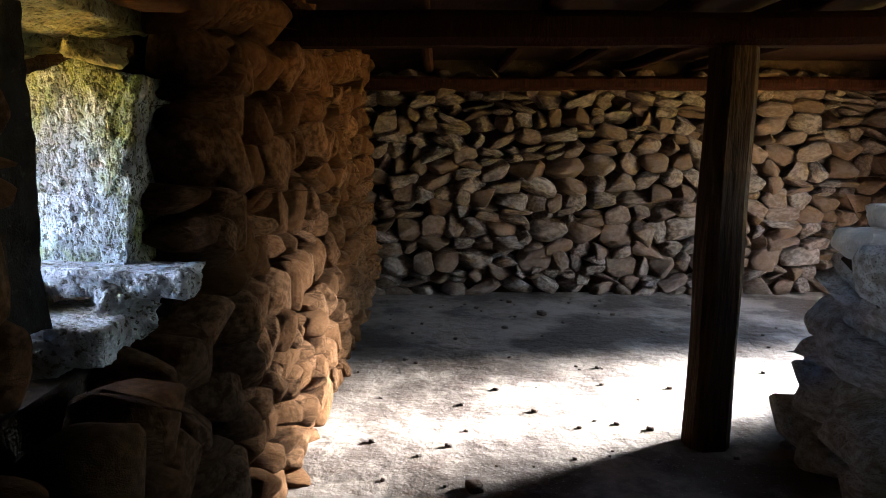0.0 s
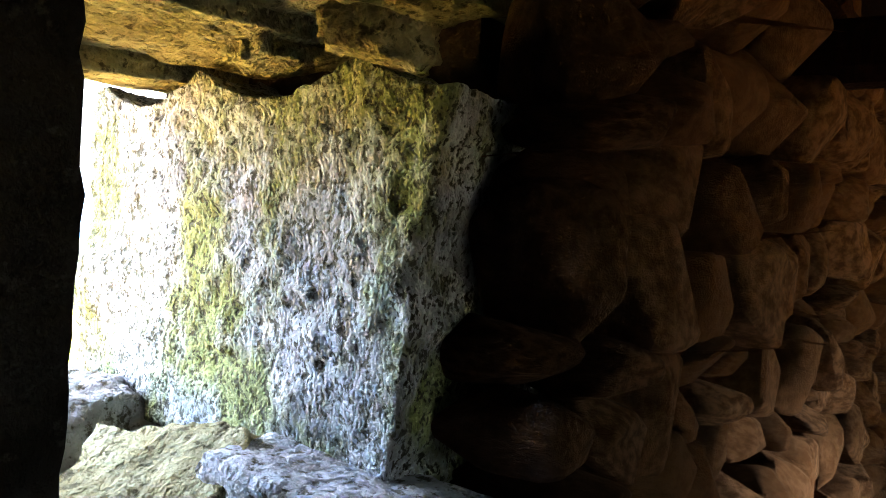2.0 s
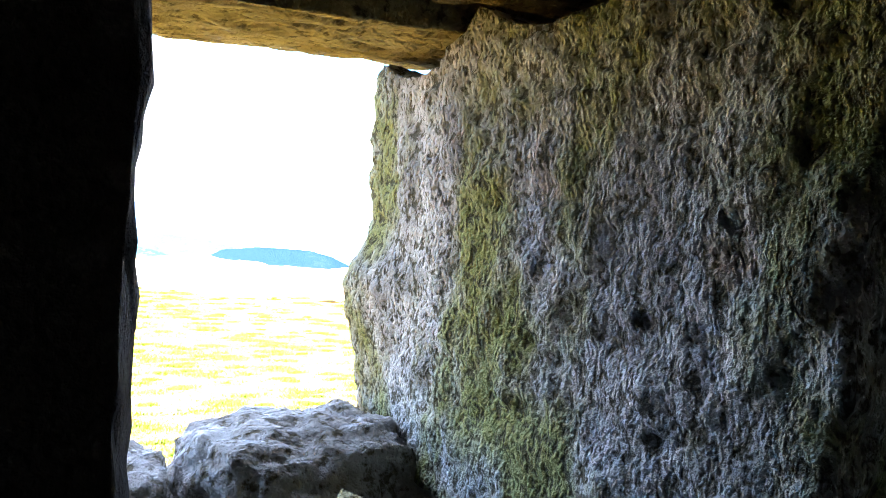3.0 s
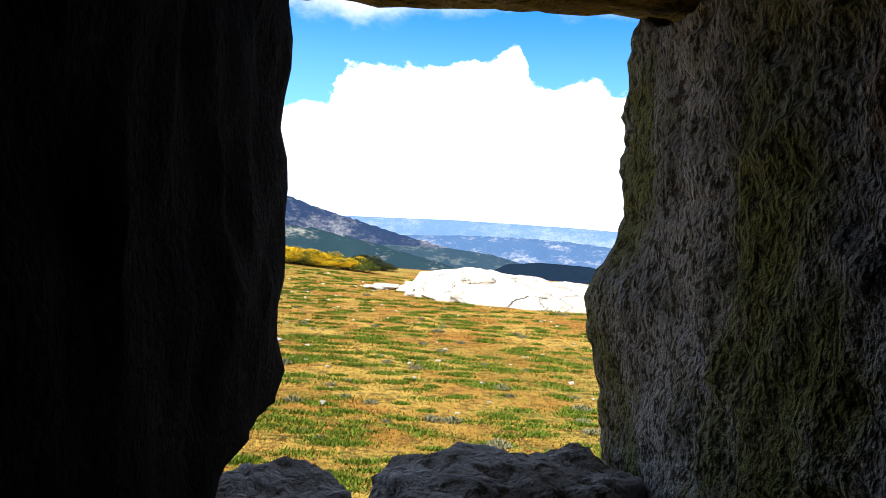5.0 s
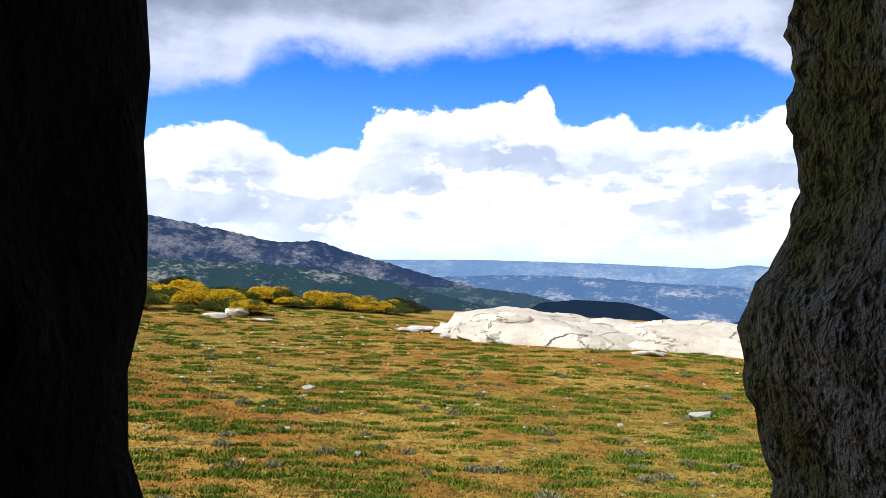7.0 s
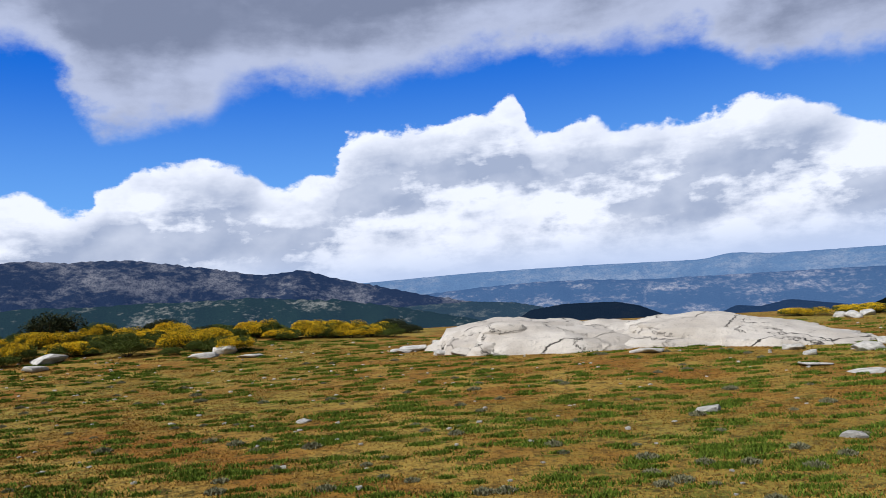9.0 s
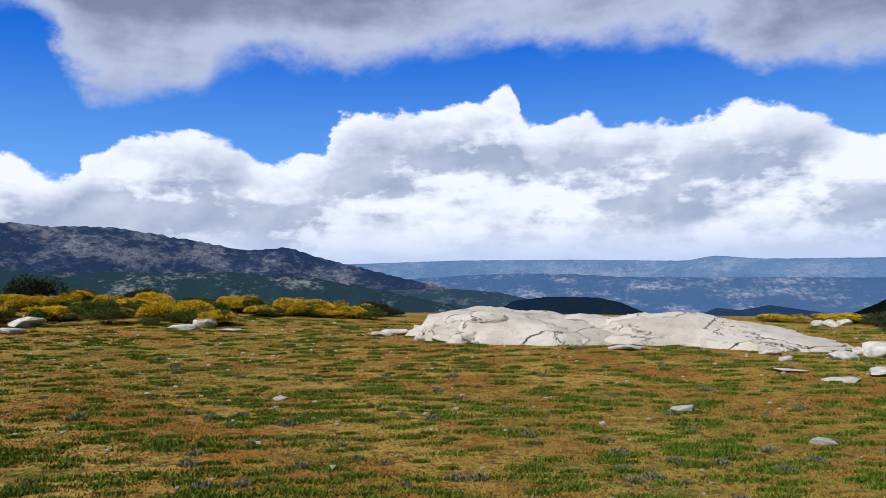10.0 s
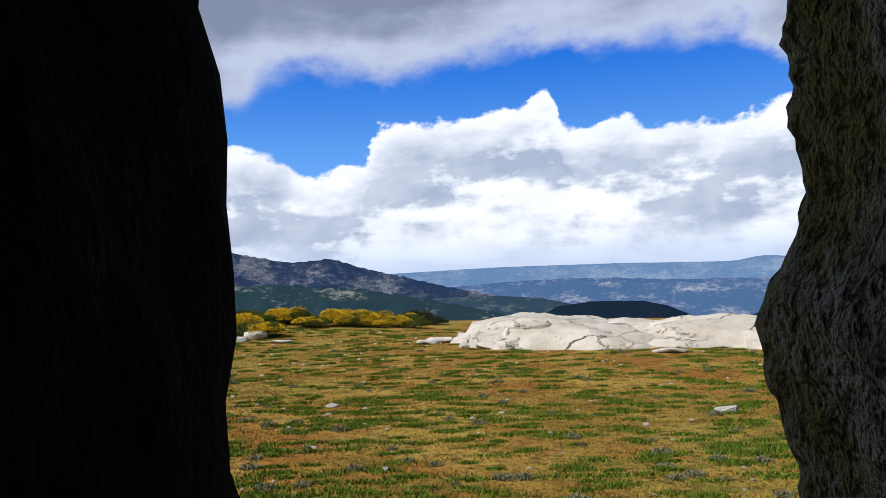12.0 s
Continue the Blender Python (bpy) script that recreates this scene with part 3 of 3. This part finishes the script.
def ridge(key, dist, deep, profile, amp, seed, name, label):
    """A hill as terrain: its crest stands at dist with the profile's height (azimuth, elevation in degrees), and falls towards the viewer by deep metres."""
    az = np.array([p[0] for p in profile])
    el = np.array([p[1] for p in profile])
    a0, a1 = az.min(), az.max()
    na, nd = 220, 46
    grid = np.linspace(a0, a1, na)
    crest = np.interp(grid, az, el)
    k = np.ones(5) / 5
    crest = np.convolve(np.pad(crest, 2, mode="edge"), k, mode="valid")
    verts, faces = [], []
    for i in range(nd):
        f = i / (nd - 7)                         # 1 at the crest, past it the far side
        d = dist - deep * (1 - f)
        for j in range(na):
            a = radians(grid[j])
            h = math.tan(radians(crest[j])) * dist + 1.46
            low = -deep * 0.42 + min(h, 0) * 0.5
            shape = f ** 1.25 if f <= 1 else 1 - (f - 1) * 2.2
            x, y = EYE.x - d * math.cos(a), EYE.y + d * math.sin(a)
            p = Vector((x, y, 0)) * (3.2 / deep) + Vector((seed, seed, seed))
            rough = (noise.ridged_multi_fractal(p, 0.9, 2.1, 6, 1.0, 2.0) - 1.2) * amp * (0.12 + min(1.0, abs(1 - f) * 4))
            fine = noise.fractal(p * 22, 0.8, 2.0, 3) * amp * 0.07
            verts.append((x, y, low + (h - low) * shape + rough * (1 if f < 1 else 0.3) + fine))
    for i in range(nd - 1):
        for j in range(na - 1):
            b = i * na + j
            faces.append((b, b + 1, b + na + 1, b + na))
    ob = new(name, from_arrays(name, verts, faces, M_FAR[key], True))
    return tagged(ob, label, "mountain" if key == "A" else "hill", kind="structure")


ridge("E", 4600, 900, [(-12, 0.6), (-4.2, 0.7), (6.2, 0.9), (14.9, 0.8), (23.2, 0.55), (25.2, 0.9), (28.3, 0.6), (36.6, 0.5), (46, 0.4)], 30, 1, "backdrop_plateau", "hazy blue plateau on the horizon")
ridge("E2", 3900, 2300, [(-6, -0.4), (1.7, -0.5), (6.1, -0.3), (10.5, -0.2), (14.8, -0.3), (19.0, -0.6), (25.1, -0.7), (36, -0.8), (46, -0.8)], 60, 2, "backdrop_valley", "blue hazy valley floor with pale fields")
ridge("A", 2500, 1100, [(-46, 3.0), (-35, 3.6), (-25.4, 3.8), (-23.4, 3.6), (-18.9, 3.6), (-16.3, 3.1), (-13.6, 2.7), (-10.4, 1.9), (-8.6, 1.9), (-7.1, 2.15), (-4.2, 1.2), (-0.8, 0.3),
                         (3.5, -0.8), (6.1, -1.3), (8.2, -2.1), (11.2, -3.5), (14, -6)], 75, 3, "backdrop_mountain", "long grey-blue mountain ridge with bare patches and painted cloud shade")
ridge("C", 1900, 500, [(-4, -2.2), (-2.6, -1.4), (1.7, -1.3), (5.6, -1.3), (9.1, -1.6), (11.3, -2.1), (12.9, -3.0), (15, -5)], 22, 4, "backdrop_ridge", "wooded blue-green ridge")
ridge("G", 1700, 400, [(21, -5), (22.9, -3.9), (25.3, -2.9), (26.8, -3.1), (28.8, -2.7), (33.3, -3.4), (36.2, -3.6), (42, -5)], 12, 5, "backdrop_low_hill", "low hill coloured dark blue for cloud shade")
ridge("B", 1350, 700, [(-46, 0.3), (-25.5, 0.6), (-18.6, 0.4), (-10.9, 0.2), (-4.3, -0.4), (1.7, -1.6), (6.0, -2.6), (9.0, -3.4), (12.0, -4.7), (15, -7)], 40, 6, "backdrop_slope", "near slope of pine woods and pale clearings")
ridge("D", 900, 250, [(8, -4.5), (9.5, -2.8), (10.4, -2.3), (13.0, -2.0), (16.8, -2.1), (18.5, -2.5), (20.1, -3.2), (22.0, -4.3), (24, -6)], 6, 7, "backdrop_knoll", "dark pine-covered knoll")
ridge("F", 260, 130, [(29, -6.5), (31.5, -4.4), (34.0, -3.2), (36.4, -2.1), (40, -0.6), (48, 1.5)], 3, 8, "backdrop_spur", "spur of the hillside, coloured dark for shade")


# ---- meadow things ----
def spot(az, d):
    """The place d metres from the window at the azimuth in degrees to the right of west."""
    a = radians(az)
    x, y = EYE.x - d * math.cos(a), EYE.y + d * math.sin(a)
    return x, y, float(ground_z(np.float64(x), np.float64(y)))


def reach(az, el):
    """How far the ground lies along a way that drops by el degrees."""
    for d in np.arange(3, 60, 0.1):
        if spot(az, d)[2] > EYE.z + math.tan(radians(el)) * d:
            return d
    return 40.0


def outcrop():
    """Slabs and bosses of granite, partly buried: azimuth, distance, length, depth, height, turn, tilt."""
    base = new("rock_outcrop")
    x0, y0, z0 = spot(16.5, 24.5)
    base.location = (x0, y0, z0)
    for k, (az, d, ln, dp, h, rz, ry) in enumerate((
            (9.3, 25.6, 5.0, 3.8, 0.98, 4, 2), (12.6, 24.4, 5.2, 3.4, 0.72, -8, 7), (6.3, 25.2, 2.4, 2.2, 0.78, 20, -4), (4.3, 25.8, 1.8, 1.5, 0.42, 0, -8),
            (16.4, 26.2, 4.2, 2.8, 0.66, 5, 2), (19.3, 25.6, 2.6, 2.6, 0.80, -12, -3), (22.4, 25.4, 4.2, 3.4, 0.84, 6, 2), (25.4, 24.8, 4.4, 3.2, 0.66, -6, 5),
            (28.6, 24.0, 4.0, 2.6, 0.42, 4, 5), (7.7, 23.9, 1.2, 1.0, 0.58, 30, 5), (10.0, 23.5, 3.8, 1.8, 0.38, -6, 4), (21.2, 24.0, 4.6, 2.0, 0.42, 3, 3),
            (14.6, 25.4, 3.6, 2.2, 0.58, 14, 4), (30.4, 23.6, 2.4, 1.6, 0.24, 0, 4), (24.0, 26.0, 1.6, 1.2, 0.74, 10, 0), (8.6, 24.6, 1.8, 1.2, 0.86, -20, -6))):
        x, y, z = spot(az, d)
        me = blob_mesh("slab", (ln * 1.15, dp * 1.45, 3.3 * h), M_OUTCROP, 400 + k, 0.085, 26, 0.30, 2.2, 0.03)
        me.set_sharp_from_angle(angle=radians(40))
        child("slab", me, base, Matrix.Translation((-x0, -y0, -z0)) @ pose(x, y, z - h * 0.86, 0, 0, 90 - az) @ pose(0, 0, 0, random.uniform(-3, 6), ry, rz))
    for k, (az, d, w, dp, h, lift, rz) in enumerate((
            (6.9, 22.9, 1.1, 0.9, 0.62, 0.12, 10), (7.9, 22.7, 0.75, 0.7, 0.5, 0.08, 50), (8.9, 23.0, 0.6, 0.6, 0.45, 0.05, 20),
            (5.2, 23.2, 0.9, 0.8, 0.35, 0.05, 30), (8.2, 23.6, 1.5, 1.0, 0.55, 0.62, -6), (19.4, 24.2, 1.6, 1.2, 0.45, 0.45, -4), (20.9, 24.3, 1.3, 1.0, 0.40, 0.50, 10))):
        x, y, z = spot(az, d)
        me = chip_mesh("block", M_OUTCROP, 700 + k, 30, 0.6, 0.03)
        child("block", me, base, Matrix.Translation((-x0, -y0, -z0)) @ pose(x, y, z + lift, random.uniform(-6, 6), random.uniform(-5, 5), 90 - az + rz) @ Matrix.Diagonal((w, dp, h, 1)))
    return tagged(base, "broad pale granite outcrop of cracked slabs", "rock outcrop")


outcrop()
def field_rock(seed):
    """A worn angular boulder 1 m long, 0.6 m high."""
    me = chip_mesh("rock", M_ROCK, seed, 22, 0.5, 0.015)
    for v in me.vertices:
        n = noise.noise(v.co * 4.0 + Vector((seed, 0, 0))) * 0.16
        v.co = Vector((v.co.x, v.co.y * 0.8, v.co.z * 0.62)) * (1 + n)
    return me


ROCKS = [field_rock(40 + k) for k in range(8)]


def rock(az, d, size, flat, label="pale grey granite boulder lying in the grass", rz=None, group="rocks of the meadow"):
    x, y, z = spot(az, d)
    ob = new("rock", random.choice(ROCKS))
    ob.matrix_basis = pose(x, y, z + size * flat * 0.12, random.uniform(-8, 8), random.uniform(-8, 8), random.uniform(0, 360) if rz is None else rz) @ Matrix.Diagonal((size, size, size * flat, 1))
    return tagged(ob, label, "rock", group)


for az, el, size, flat in ((-12.9, -3.7, 0.95, 0.8), (-14.5, -3.8, 1.2, 0.35), (-11.1, -4.1, 1.0, 0.25), (-24.5, -3.1, 1.6, 0.45), (-25.3, -3.6, 0.9, 0.5), (1.1, -4.7, 1.2, 0.4), (0.2, -4.8, 0.8, 0.4),
                           (3.3, -5.2, 0.6, 0.6), (5.6, -5.0, 0.9, 0.8), (6.4, -5.1, 0.6, 0.8), (7.1, -5.5, 0.55, 0.7), (3.0, -4.5, 0.5, 1.1), (18.8, -6.0, 0.95, 0.3), (28.7, -6.2, 0.6, 0.6),
                           (29.7, -6.6, 0.45, 0.6), (30.0, -7.3, 0.85, 0.15), (33.0, -7.8, 0.8, 0.15), (22.6, -10.4, 0.42, 0.5), (-7.5, -9.3, 0.30, 0.4), (31.8, -12.1, 0.34, 0.5), (16.9, -11.5, 0.13, 0.9),
                           (-3.7, -14.6, 0.12, 0.9), (33.2, -6.3, 0.8, 0.6), (35.4, -6.0, 1.3, 0.7), (35.6, -7.2, 1.2, 0.3), (34.4, -6.0, 0.6, 0.8), (37.6, -6.4, 1.5, 0.7), (-16.8, -8.4, 0.15, 0.7), (-9.2, -12.4, 0.10, 0.8)):
    rock(az, reach(az, el), size, flat)
for az, d, size in ((-19.6, 37, 1.1), (-18.6, 37.5, 0.9), (-15.8, 37, 1.2), (-23.3, 38, 1.0), (-2.2, 37, 0.9), (32.6, 33, 0.9), (33.3, 34, 0.8), (31.9, 33.5, 0.7)):
    rock(az, d, size, 0.7, "pale granite boulder among the broom bushes")
rng = random.Random(5)
for k in range(280):
    d = 7 + 24 * rng.random() ** 0.7
    rock(rng.uniform(-30, 40), d, rng.uniform(0.025, 0.07) + d * 0.0026, rng.uniform(0.5, 0.9), "small white stone in the turf", None, "small stones of the turf")


def leaf_cloud(name, n, place, size, material, seed, up=0.6):
    """n small blades; place(rng) gives a point and the way out of the clump."""
    rs = random.Random(seed)
    verts, faces = [], []
    for k in range(n):
        p, out = place(rs)
        d = (out * up + Vector((rs.uniform(-1, 1), rs.uniform(-1, 1), rs.uniform(-0.4, 1)))).normalized()
        s = d.orthogonal().normalized()
        s = (Matrix.Rotation(rs.uniform(0, 6.28), 3, d) @ s) * size * rs.uniform(0.25, 0.45)
        ln = d * size * rs.uniform(0.7, 1.4)
        b = len(verts)
        verts += [p - s, p + s, p + ln]
        faces.append((b, b + 1, b + 2))
    return from_arrays(name, verts, faces, material)


def bush_meshes(seed, leaf, flowers):
    """Foliage, flowers and stems of a rounded broom about 1 m across."""
    rs = random.Random(seed)
    lobes = [(Vector((rs.uniform(-0.32, 0.32), rs.uniform(-0.32, 0.32), rs.uniform(0.18, 0.36))), rs.uniform(0.2, 0.34)) for _ in range(9)]

    def on_lobe(r):
        c, q = r.choice(lobes)
        v = Vector((r.gauss(0, 1), r.gauss(0, 1), abs(r.gauss(0, 1)) * 0.9 - 0.15)).normalized()
        return c + v * q * r.uniform(0.72, 1.05), v

    spots = [Vector((rs.uniform(-0.6, 0.6), rs.uniform(-0.6, 0.6), rs.uniform(0.2, 0.7))) for _ in range(6)]

    def flowered(r):
        for _ in range(12):
            p, v = on_lobe(r)
            if v.z > 0.05 and min((p - s).length for s in spots) < 0.33:
                break
        return p + v * 0.03, v
    stems = []
    verts, faces = [], []
    for k in range(10):
        a, r = rs.uniform(0, 6.28), rs.uniform(0.2, 0.45)
        e = Vector((math.cos(a) * r, math.sin(a) * r, 0.4))
        b = len(verts)
        for t in (0.0, 1.0):
            for q in range(4):
                verts.append(e * t + Vector((math.cos(q * 1.57), math.sin(q * 1.57), 0)) * (0.02 * (1 - 0.7 * t)))
        faces += [(b + q, b + (q + 1) % 4, b + 4 + (q + 1) % 4, b + 4 + q) for q in range(4)]
    return (leaf_cloud("foliage", 6500, on_lobe, 0.034, leaf, seed), leaf_cloud("flowers", 4200, flowered, 0.030, M_FLOWER, seed + 50) if flowers else None,
            from_arrays("stems", verts, faces, M_STEM))


def bush(name, parts, x, y, z, s, h, label, group):
    e = new(name)
    for nm, me in zip(("foliage", "blossom", "stem_clump"), parts):
        if me:
            child(nm, me, e, None, "yellow broom flowers" if nm == "blossom" else "")
    e.matrix_basis = pose(x, y, z - 0.05 * s, 0, 0, random.uniform(0, 360)) @ Matrix.Diagonal((s, s, h, 1))
    return tagged(e, label, "bush", group)


BROOM = [bush_meshes(70 + k, M_BROOM, True) for k in range(4)]
GREEN = [bush_meshes(90 + k, M_BROOM, False) for k in range(3)]
DARK = [bush_meshes(97 + k, M_JUNIPER, False) for k in range(2)]
rng = random.Random(11)
for k in range(84):
    az = -31 + 30.5 * (k + rng.random()) / 84
    d = rng.uniform(29, 38) if az < -12 else rng.uniform(33, 37)
    s = rng.uniform(0.9, 2.0)
    if rng.random() < 0.48:
        bush("broom_bush", rng.choice(BROOM), *spot(az, d), s, s * rng.uniform(0.55, 0.8), "broom bush covered with bright yellow flowers", "broom bushes on the brow")
    else:
        bush("green_bush", rng.choice(GREEN), *spot(az, d), s, s * rng.uniform(0.5, 0.75), "low rounded green bush on the meadow's edge", "broom bushes on the brow")
for az, d, s, h in ((-24.2, 38, 2.6, 2.2), (-17.2, 38, 1.6, 1.5), (-0.8, 37, 1.9, 1.3), (-14.0, 34, 1.6, 1.2), (0.9, 36, 1.4, 0.8), (36.5, 35, 3.0, 1.4), (38, 33, 3.0, 1.6)):
    bush("dark_bush", rng.choice(DARK), *spot(az, d), s, h, "dark green juniper bush standing above the broom", "dark bushes")
for k in range(12):
    bush("broom_bush", rng.choice(BROOM), *spot(rng.uniform(28.5, 40), rng.uniform(34, 37)), rng.uniform(1.0, 1.7), rng.uniform(0.5, 0.8), "low yellow broom bush behind the outcrop", "broom bushes on the brow")


def tuft_mesh(seed, material, n, wide, tall, size):
    def at(r):
        a, q = r.uniform(0, 6.28), wide * math.sqrt(r.random())
        return Vector((math.cos(a) * q, math.sin(a) * q, r.random() * tall * (1 - q / wide))), Vector((math.cos(a) * 0.5, math.sin(a) * 0.5, 1))
    return leaf_cloud("leaves", n, at, size, material, seed, 1.1)


HEATH = [tuft_mesh(120 + k, M_HEATH, 260, 0.17, 0.09, 0.05) for k in range(4)]
rng = random.Random(21)
for k in range(130):
    d = 7.0 + 17 * rng.random() ** 1.3
    x, y, z = spot(rng.uniform(-30, 40), d)
    ob = new("heath_tuft", rng.choice(HEATH))
    s = rng.uniform(0.35, 0.85)
    ob.matrix_basis = pose(x, y, z, 0, 0, rng.uniform(0, 360)) @ Matrix.Diagonal((s, s, s, 1))
    tagged(ob, "small grey-green heath tuft growing in turf", "plant", "heath tufts")


def turf(name, material, label, n_patch, blades, tall, seed, wide):
    """Short grass: patches of blades, denser close by."""
    r = np.random.RandomState(seed)
    V, F = [], []
    for k in range(n_patch):
        d = 5.5 + 27 * r.rand() ** 1.15
        az = np.radians(r.uniform(-33, 43))
        cx, cy = EYE.x - d * np.cos(az), EYE.y + d * np.sin(az)
        w = wide * r.uniform(0.35, 1.4)
        m = int(blades * min(1.0, 9.0 / d + 0.25))
        px, py = cx + r.randn(m) * w * 0.4, cy + r.randn(m) * w * 0.9
        pz = ground_z(px, py) - 0.01
        h = tall * r.uniform(0.4, 1.3, m) * (1 + d / 45)
        a = r.uniform(0, 6.28, m)
        bw = 0.006 + 0.0010 * d
        lx, ly = r.uniform(-0.7, 0.7, m) * h, r.uniform(-0.7, 0.7, m) * h
        tri = np.stack([np.stack([px - np.cos(a) * bw, py - np.sin(a) * bw, pz], 1), np.stack([px + np.cos(a) * bw, py + np.sin(a) * bw, pz], 1), np.stack([px + lx, py + ly, pz + h], 1)], 1)
        V.append(tri.reshape(-1, 3))
    V = np.concatenate(V)
    F = np.arange(len(V)).reshape(-1, 3)
    me = bpy.data.meshes.new(name)
    me.vertices.add(len(V)), me.loops.add(len(V)), me.polygons.add(len(F))
    me.vertices.foreach_set("co", V.ravel())
    me.loops.foreach_set("vertex_index", F.ravel().astype(np.int32))
    me.polygons.foreach_set("loop_start", (np.arange(len(F)) * 3).astype(np.int32))
    me.update(calc_edges=True)
    me.validate()
    me.materials.append(material)
    return tagged(new(name, me), label, "grass", kind="stuff")


turf("green_grass", M_GRASS, "short green grass patches in the dry meadow", 1700, 240, 0.036, 3, 0.14)
turf("dry_grass", M_DRY, "short dry orange-brown grass", 1300, 190, 0.022, 4, 0.6)
rng = random.Random(8)
PEBBLE = [blob_mesh("pebble", (1, 0.8, 0.5), M_RUBBLE, 60 + k, 0.3, 2, 0.5) for k in range(3)]
for k in range(90):
    ob = new("pebble", rng.choice(PEBBLE))
    s = rng.uniform(0.012, 0.045) * (2.0 if rng.random() < 0.08 else 1)
    ob.matrix_basis = pose(rng.uniform(-0.7, 3.0), rng.uniform(3.2, 7.6), FLOOR_Z + s * 0.2, 0, 0, rng.uniform(0, 360)) @ Matrix.Diagonal((s, s, s, 1))
    tagged(ob, "loose brown pebble on the earth floor", "pebble", "pebbles on the floor")


# ---- wall stones ----
def stone_set(material, seed, square=0.55):
    return [chip_mesh("stone", material, seed + k, 20 + k % 9, square, 0.04) for k in range(14)]


def courses(parent, meshes, u0, u1, z0, z1, place, h=(0.11, 0.23), w=(0.14, 0.42), depth=0.24, seed=1, out=0.02, swell=1.2):
    """Rubble courses on a wall face; place(u, z, out) gives the point of the face."""
    r = random.Random(seed)
    z, made = z0, []
    while z < z1 - 0.03:
        hh = r.uniform(*h)
        u = u0 - r.uniform(0, 0.1)
        while u < u1:
            ww = min(r.uniform(*w), hh * 2.6)
            lift = 0.05 * math.sin(u * 2.1 + z * 3) + r.uniform(-0.02, 0.02)
            pieces = [(hh, 0.0)] if r.random() > 0.22 else [(hh * 0.55, -hh * 0.22), (hh * 0.42, hh * 0.27)]
            for ph, dz in pieces:
                made.append((u + ww / 2, min(z + hh / 2 + dz + lift, z1), ww * 1.04, ph * 1.08, r.uniform(-24, 24), r.uniform(0, out), r.randrange(len(meshes)), r.choice((0, 90, 180, 270))))
            u += ww
        z += hh * 0.93
    for i, (u, zz, ww, ph, tilt, o, k, spin) in enumerate(made):
        m = place(u, zz, o) @ pose(0, 0, 0, 0, tilt, 0) @ Matrix.Diagonal((ww * swell, depth, ph * swell, 1)) @ pose(0, 0, 0, 0, spin, 0)
        child("stone", meshes[k], parent, parent.matrix_basis.inverted() @ m)


RUB, MUD = stone_set(M_RUBBLE, 200, 0.6), stone_set(M_MUD, 230, 0.6)
courses(wall_north, RUB, -1.0, 5.0, FLOOR_Z - 0.02, 2.12, lambda u, z, o: pose(u, 7.86 - o, z), seed=3, h=(0.12, 0.23), w=(0.15, 0.38), depth=0.32, out=0.05)
courses(wall_west, MUD, 2.52, 7.9, 1.02, 2.34, lambda u, z, o: pose(-0.93 + o + 0.02 * math.sin(z * 7 + u * 3), u, z, 0, 0, 90), seed=4, h=(0.12, 0.26), w=(0.12, 0.32), depth=0.30, out=0.09, swell=1.08)
courses(wall_west_low, MUD, 0.6, 7.9, FLOOR_Z - 0.02, 0.90, lambda u, z, o: pose(-0.93 + o + (0.06 if z < 0.7 else 0.0) * max(0.0, min(1.0, (u - 2.6))), u, z, 0, 0, 90), seed=5, h=(0.12, 0.26), w=(0.12, 0.34), depth=0.30, out=0.10, swell=1.08)
courses(wall_over, MUD, 1.55, 2.6, 2.02, 2.34, lambda u, z, o: pose(-0.91 + o, u, z, 0, 0, 90), seed=6, h=(0.12, 0.2), out=0.04)
courses(wall_west_south, MUD, 0.3, 1.5, 1.02, 2.34, lambda u, z, o: pose(-1.04 + o, u, z, 0, 0, 90), seed=7, h=(0.14, 0.26), out=0.02)

# the broken wall by the doorway
stub = box("low_wall", (2.02, 3.16, FLOOR_Z), (3.40, 3.70, 1.0), M_BACK, None, "broken low stone wall end by the doorway", "low wall", "structure")
SIL = stone_set(M_SILL, 260, 0.75)
courses(stub, SIL, 1.90, 3.4, FLOOR_Z, 1.06, lambda u, z, o: pose(u, 3.18 - o, z), seed=9, h=(0.12, 0.24), w=(0.2, 0.5), depth=0.3, out=0.03)
courses(stub, SIL, 3.10, 3.73, FLOOR_Z, 1.0, lambda u, z, o: pose(2.05 - o + 0.25 * max(0, z - 0.5), u, z, 0, 0, 90), seed=10, h=(0.12, 0.22), w=(0.2, 0.4), depth=0.34, out=0.06)
# cap stones use the palest rock, so colour stands in for light on top
r9 = random.Random(3)
for i in range(5):
    for j in range(2):
        stone("wall_top_stone", (2.22 + i * 0.30, 3.30 + j * 0.28, 1.06 + r9.uniform(0, 0.04)), (0.40, 0.38, 0.15), M_ROCK, 300 + i * 2 + j, "flat stone capping the broken wall, paled to look brightly lit", "stone", (r9.uniform(-4, 4), r9.uniform(-4, 4), r9.uniform(-20, 20)),
              "cap stones of the low wall", levels=7, square=0.75, rough=0.15)
for i in range(3):
    stone("wall_top_stone", (2.42 + i * 0.34, 3.46 + r9.uniform(-0.05, 0.05), 1.20), (0.55, 0.46, 0.13), M_ROCK, 320 + i, "flat stone on top of the broken wall, paled to look brightly lit", "stone", (0, 0, r9.uniform(-20, 20)),
          "cap stones of the low wall", levels=7, square=0.75, rough=0.15)
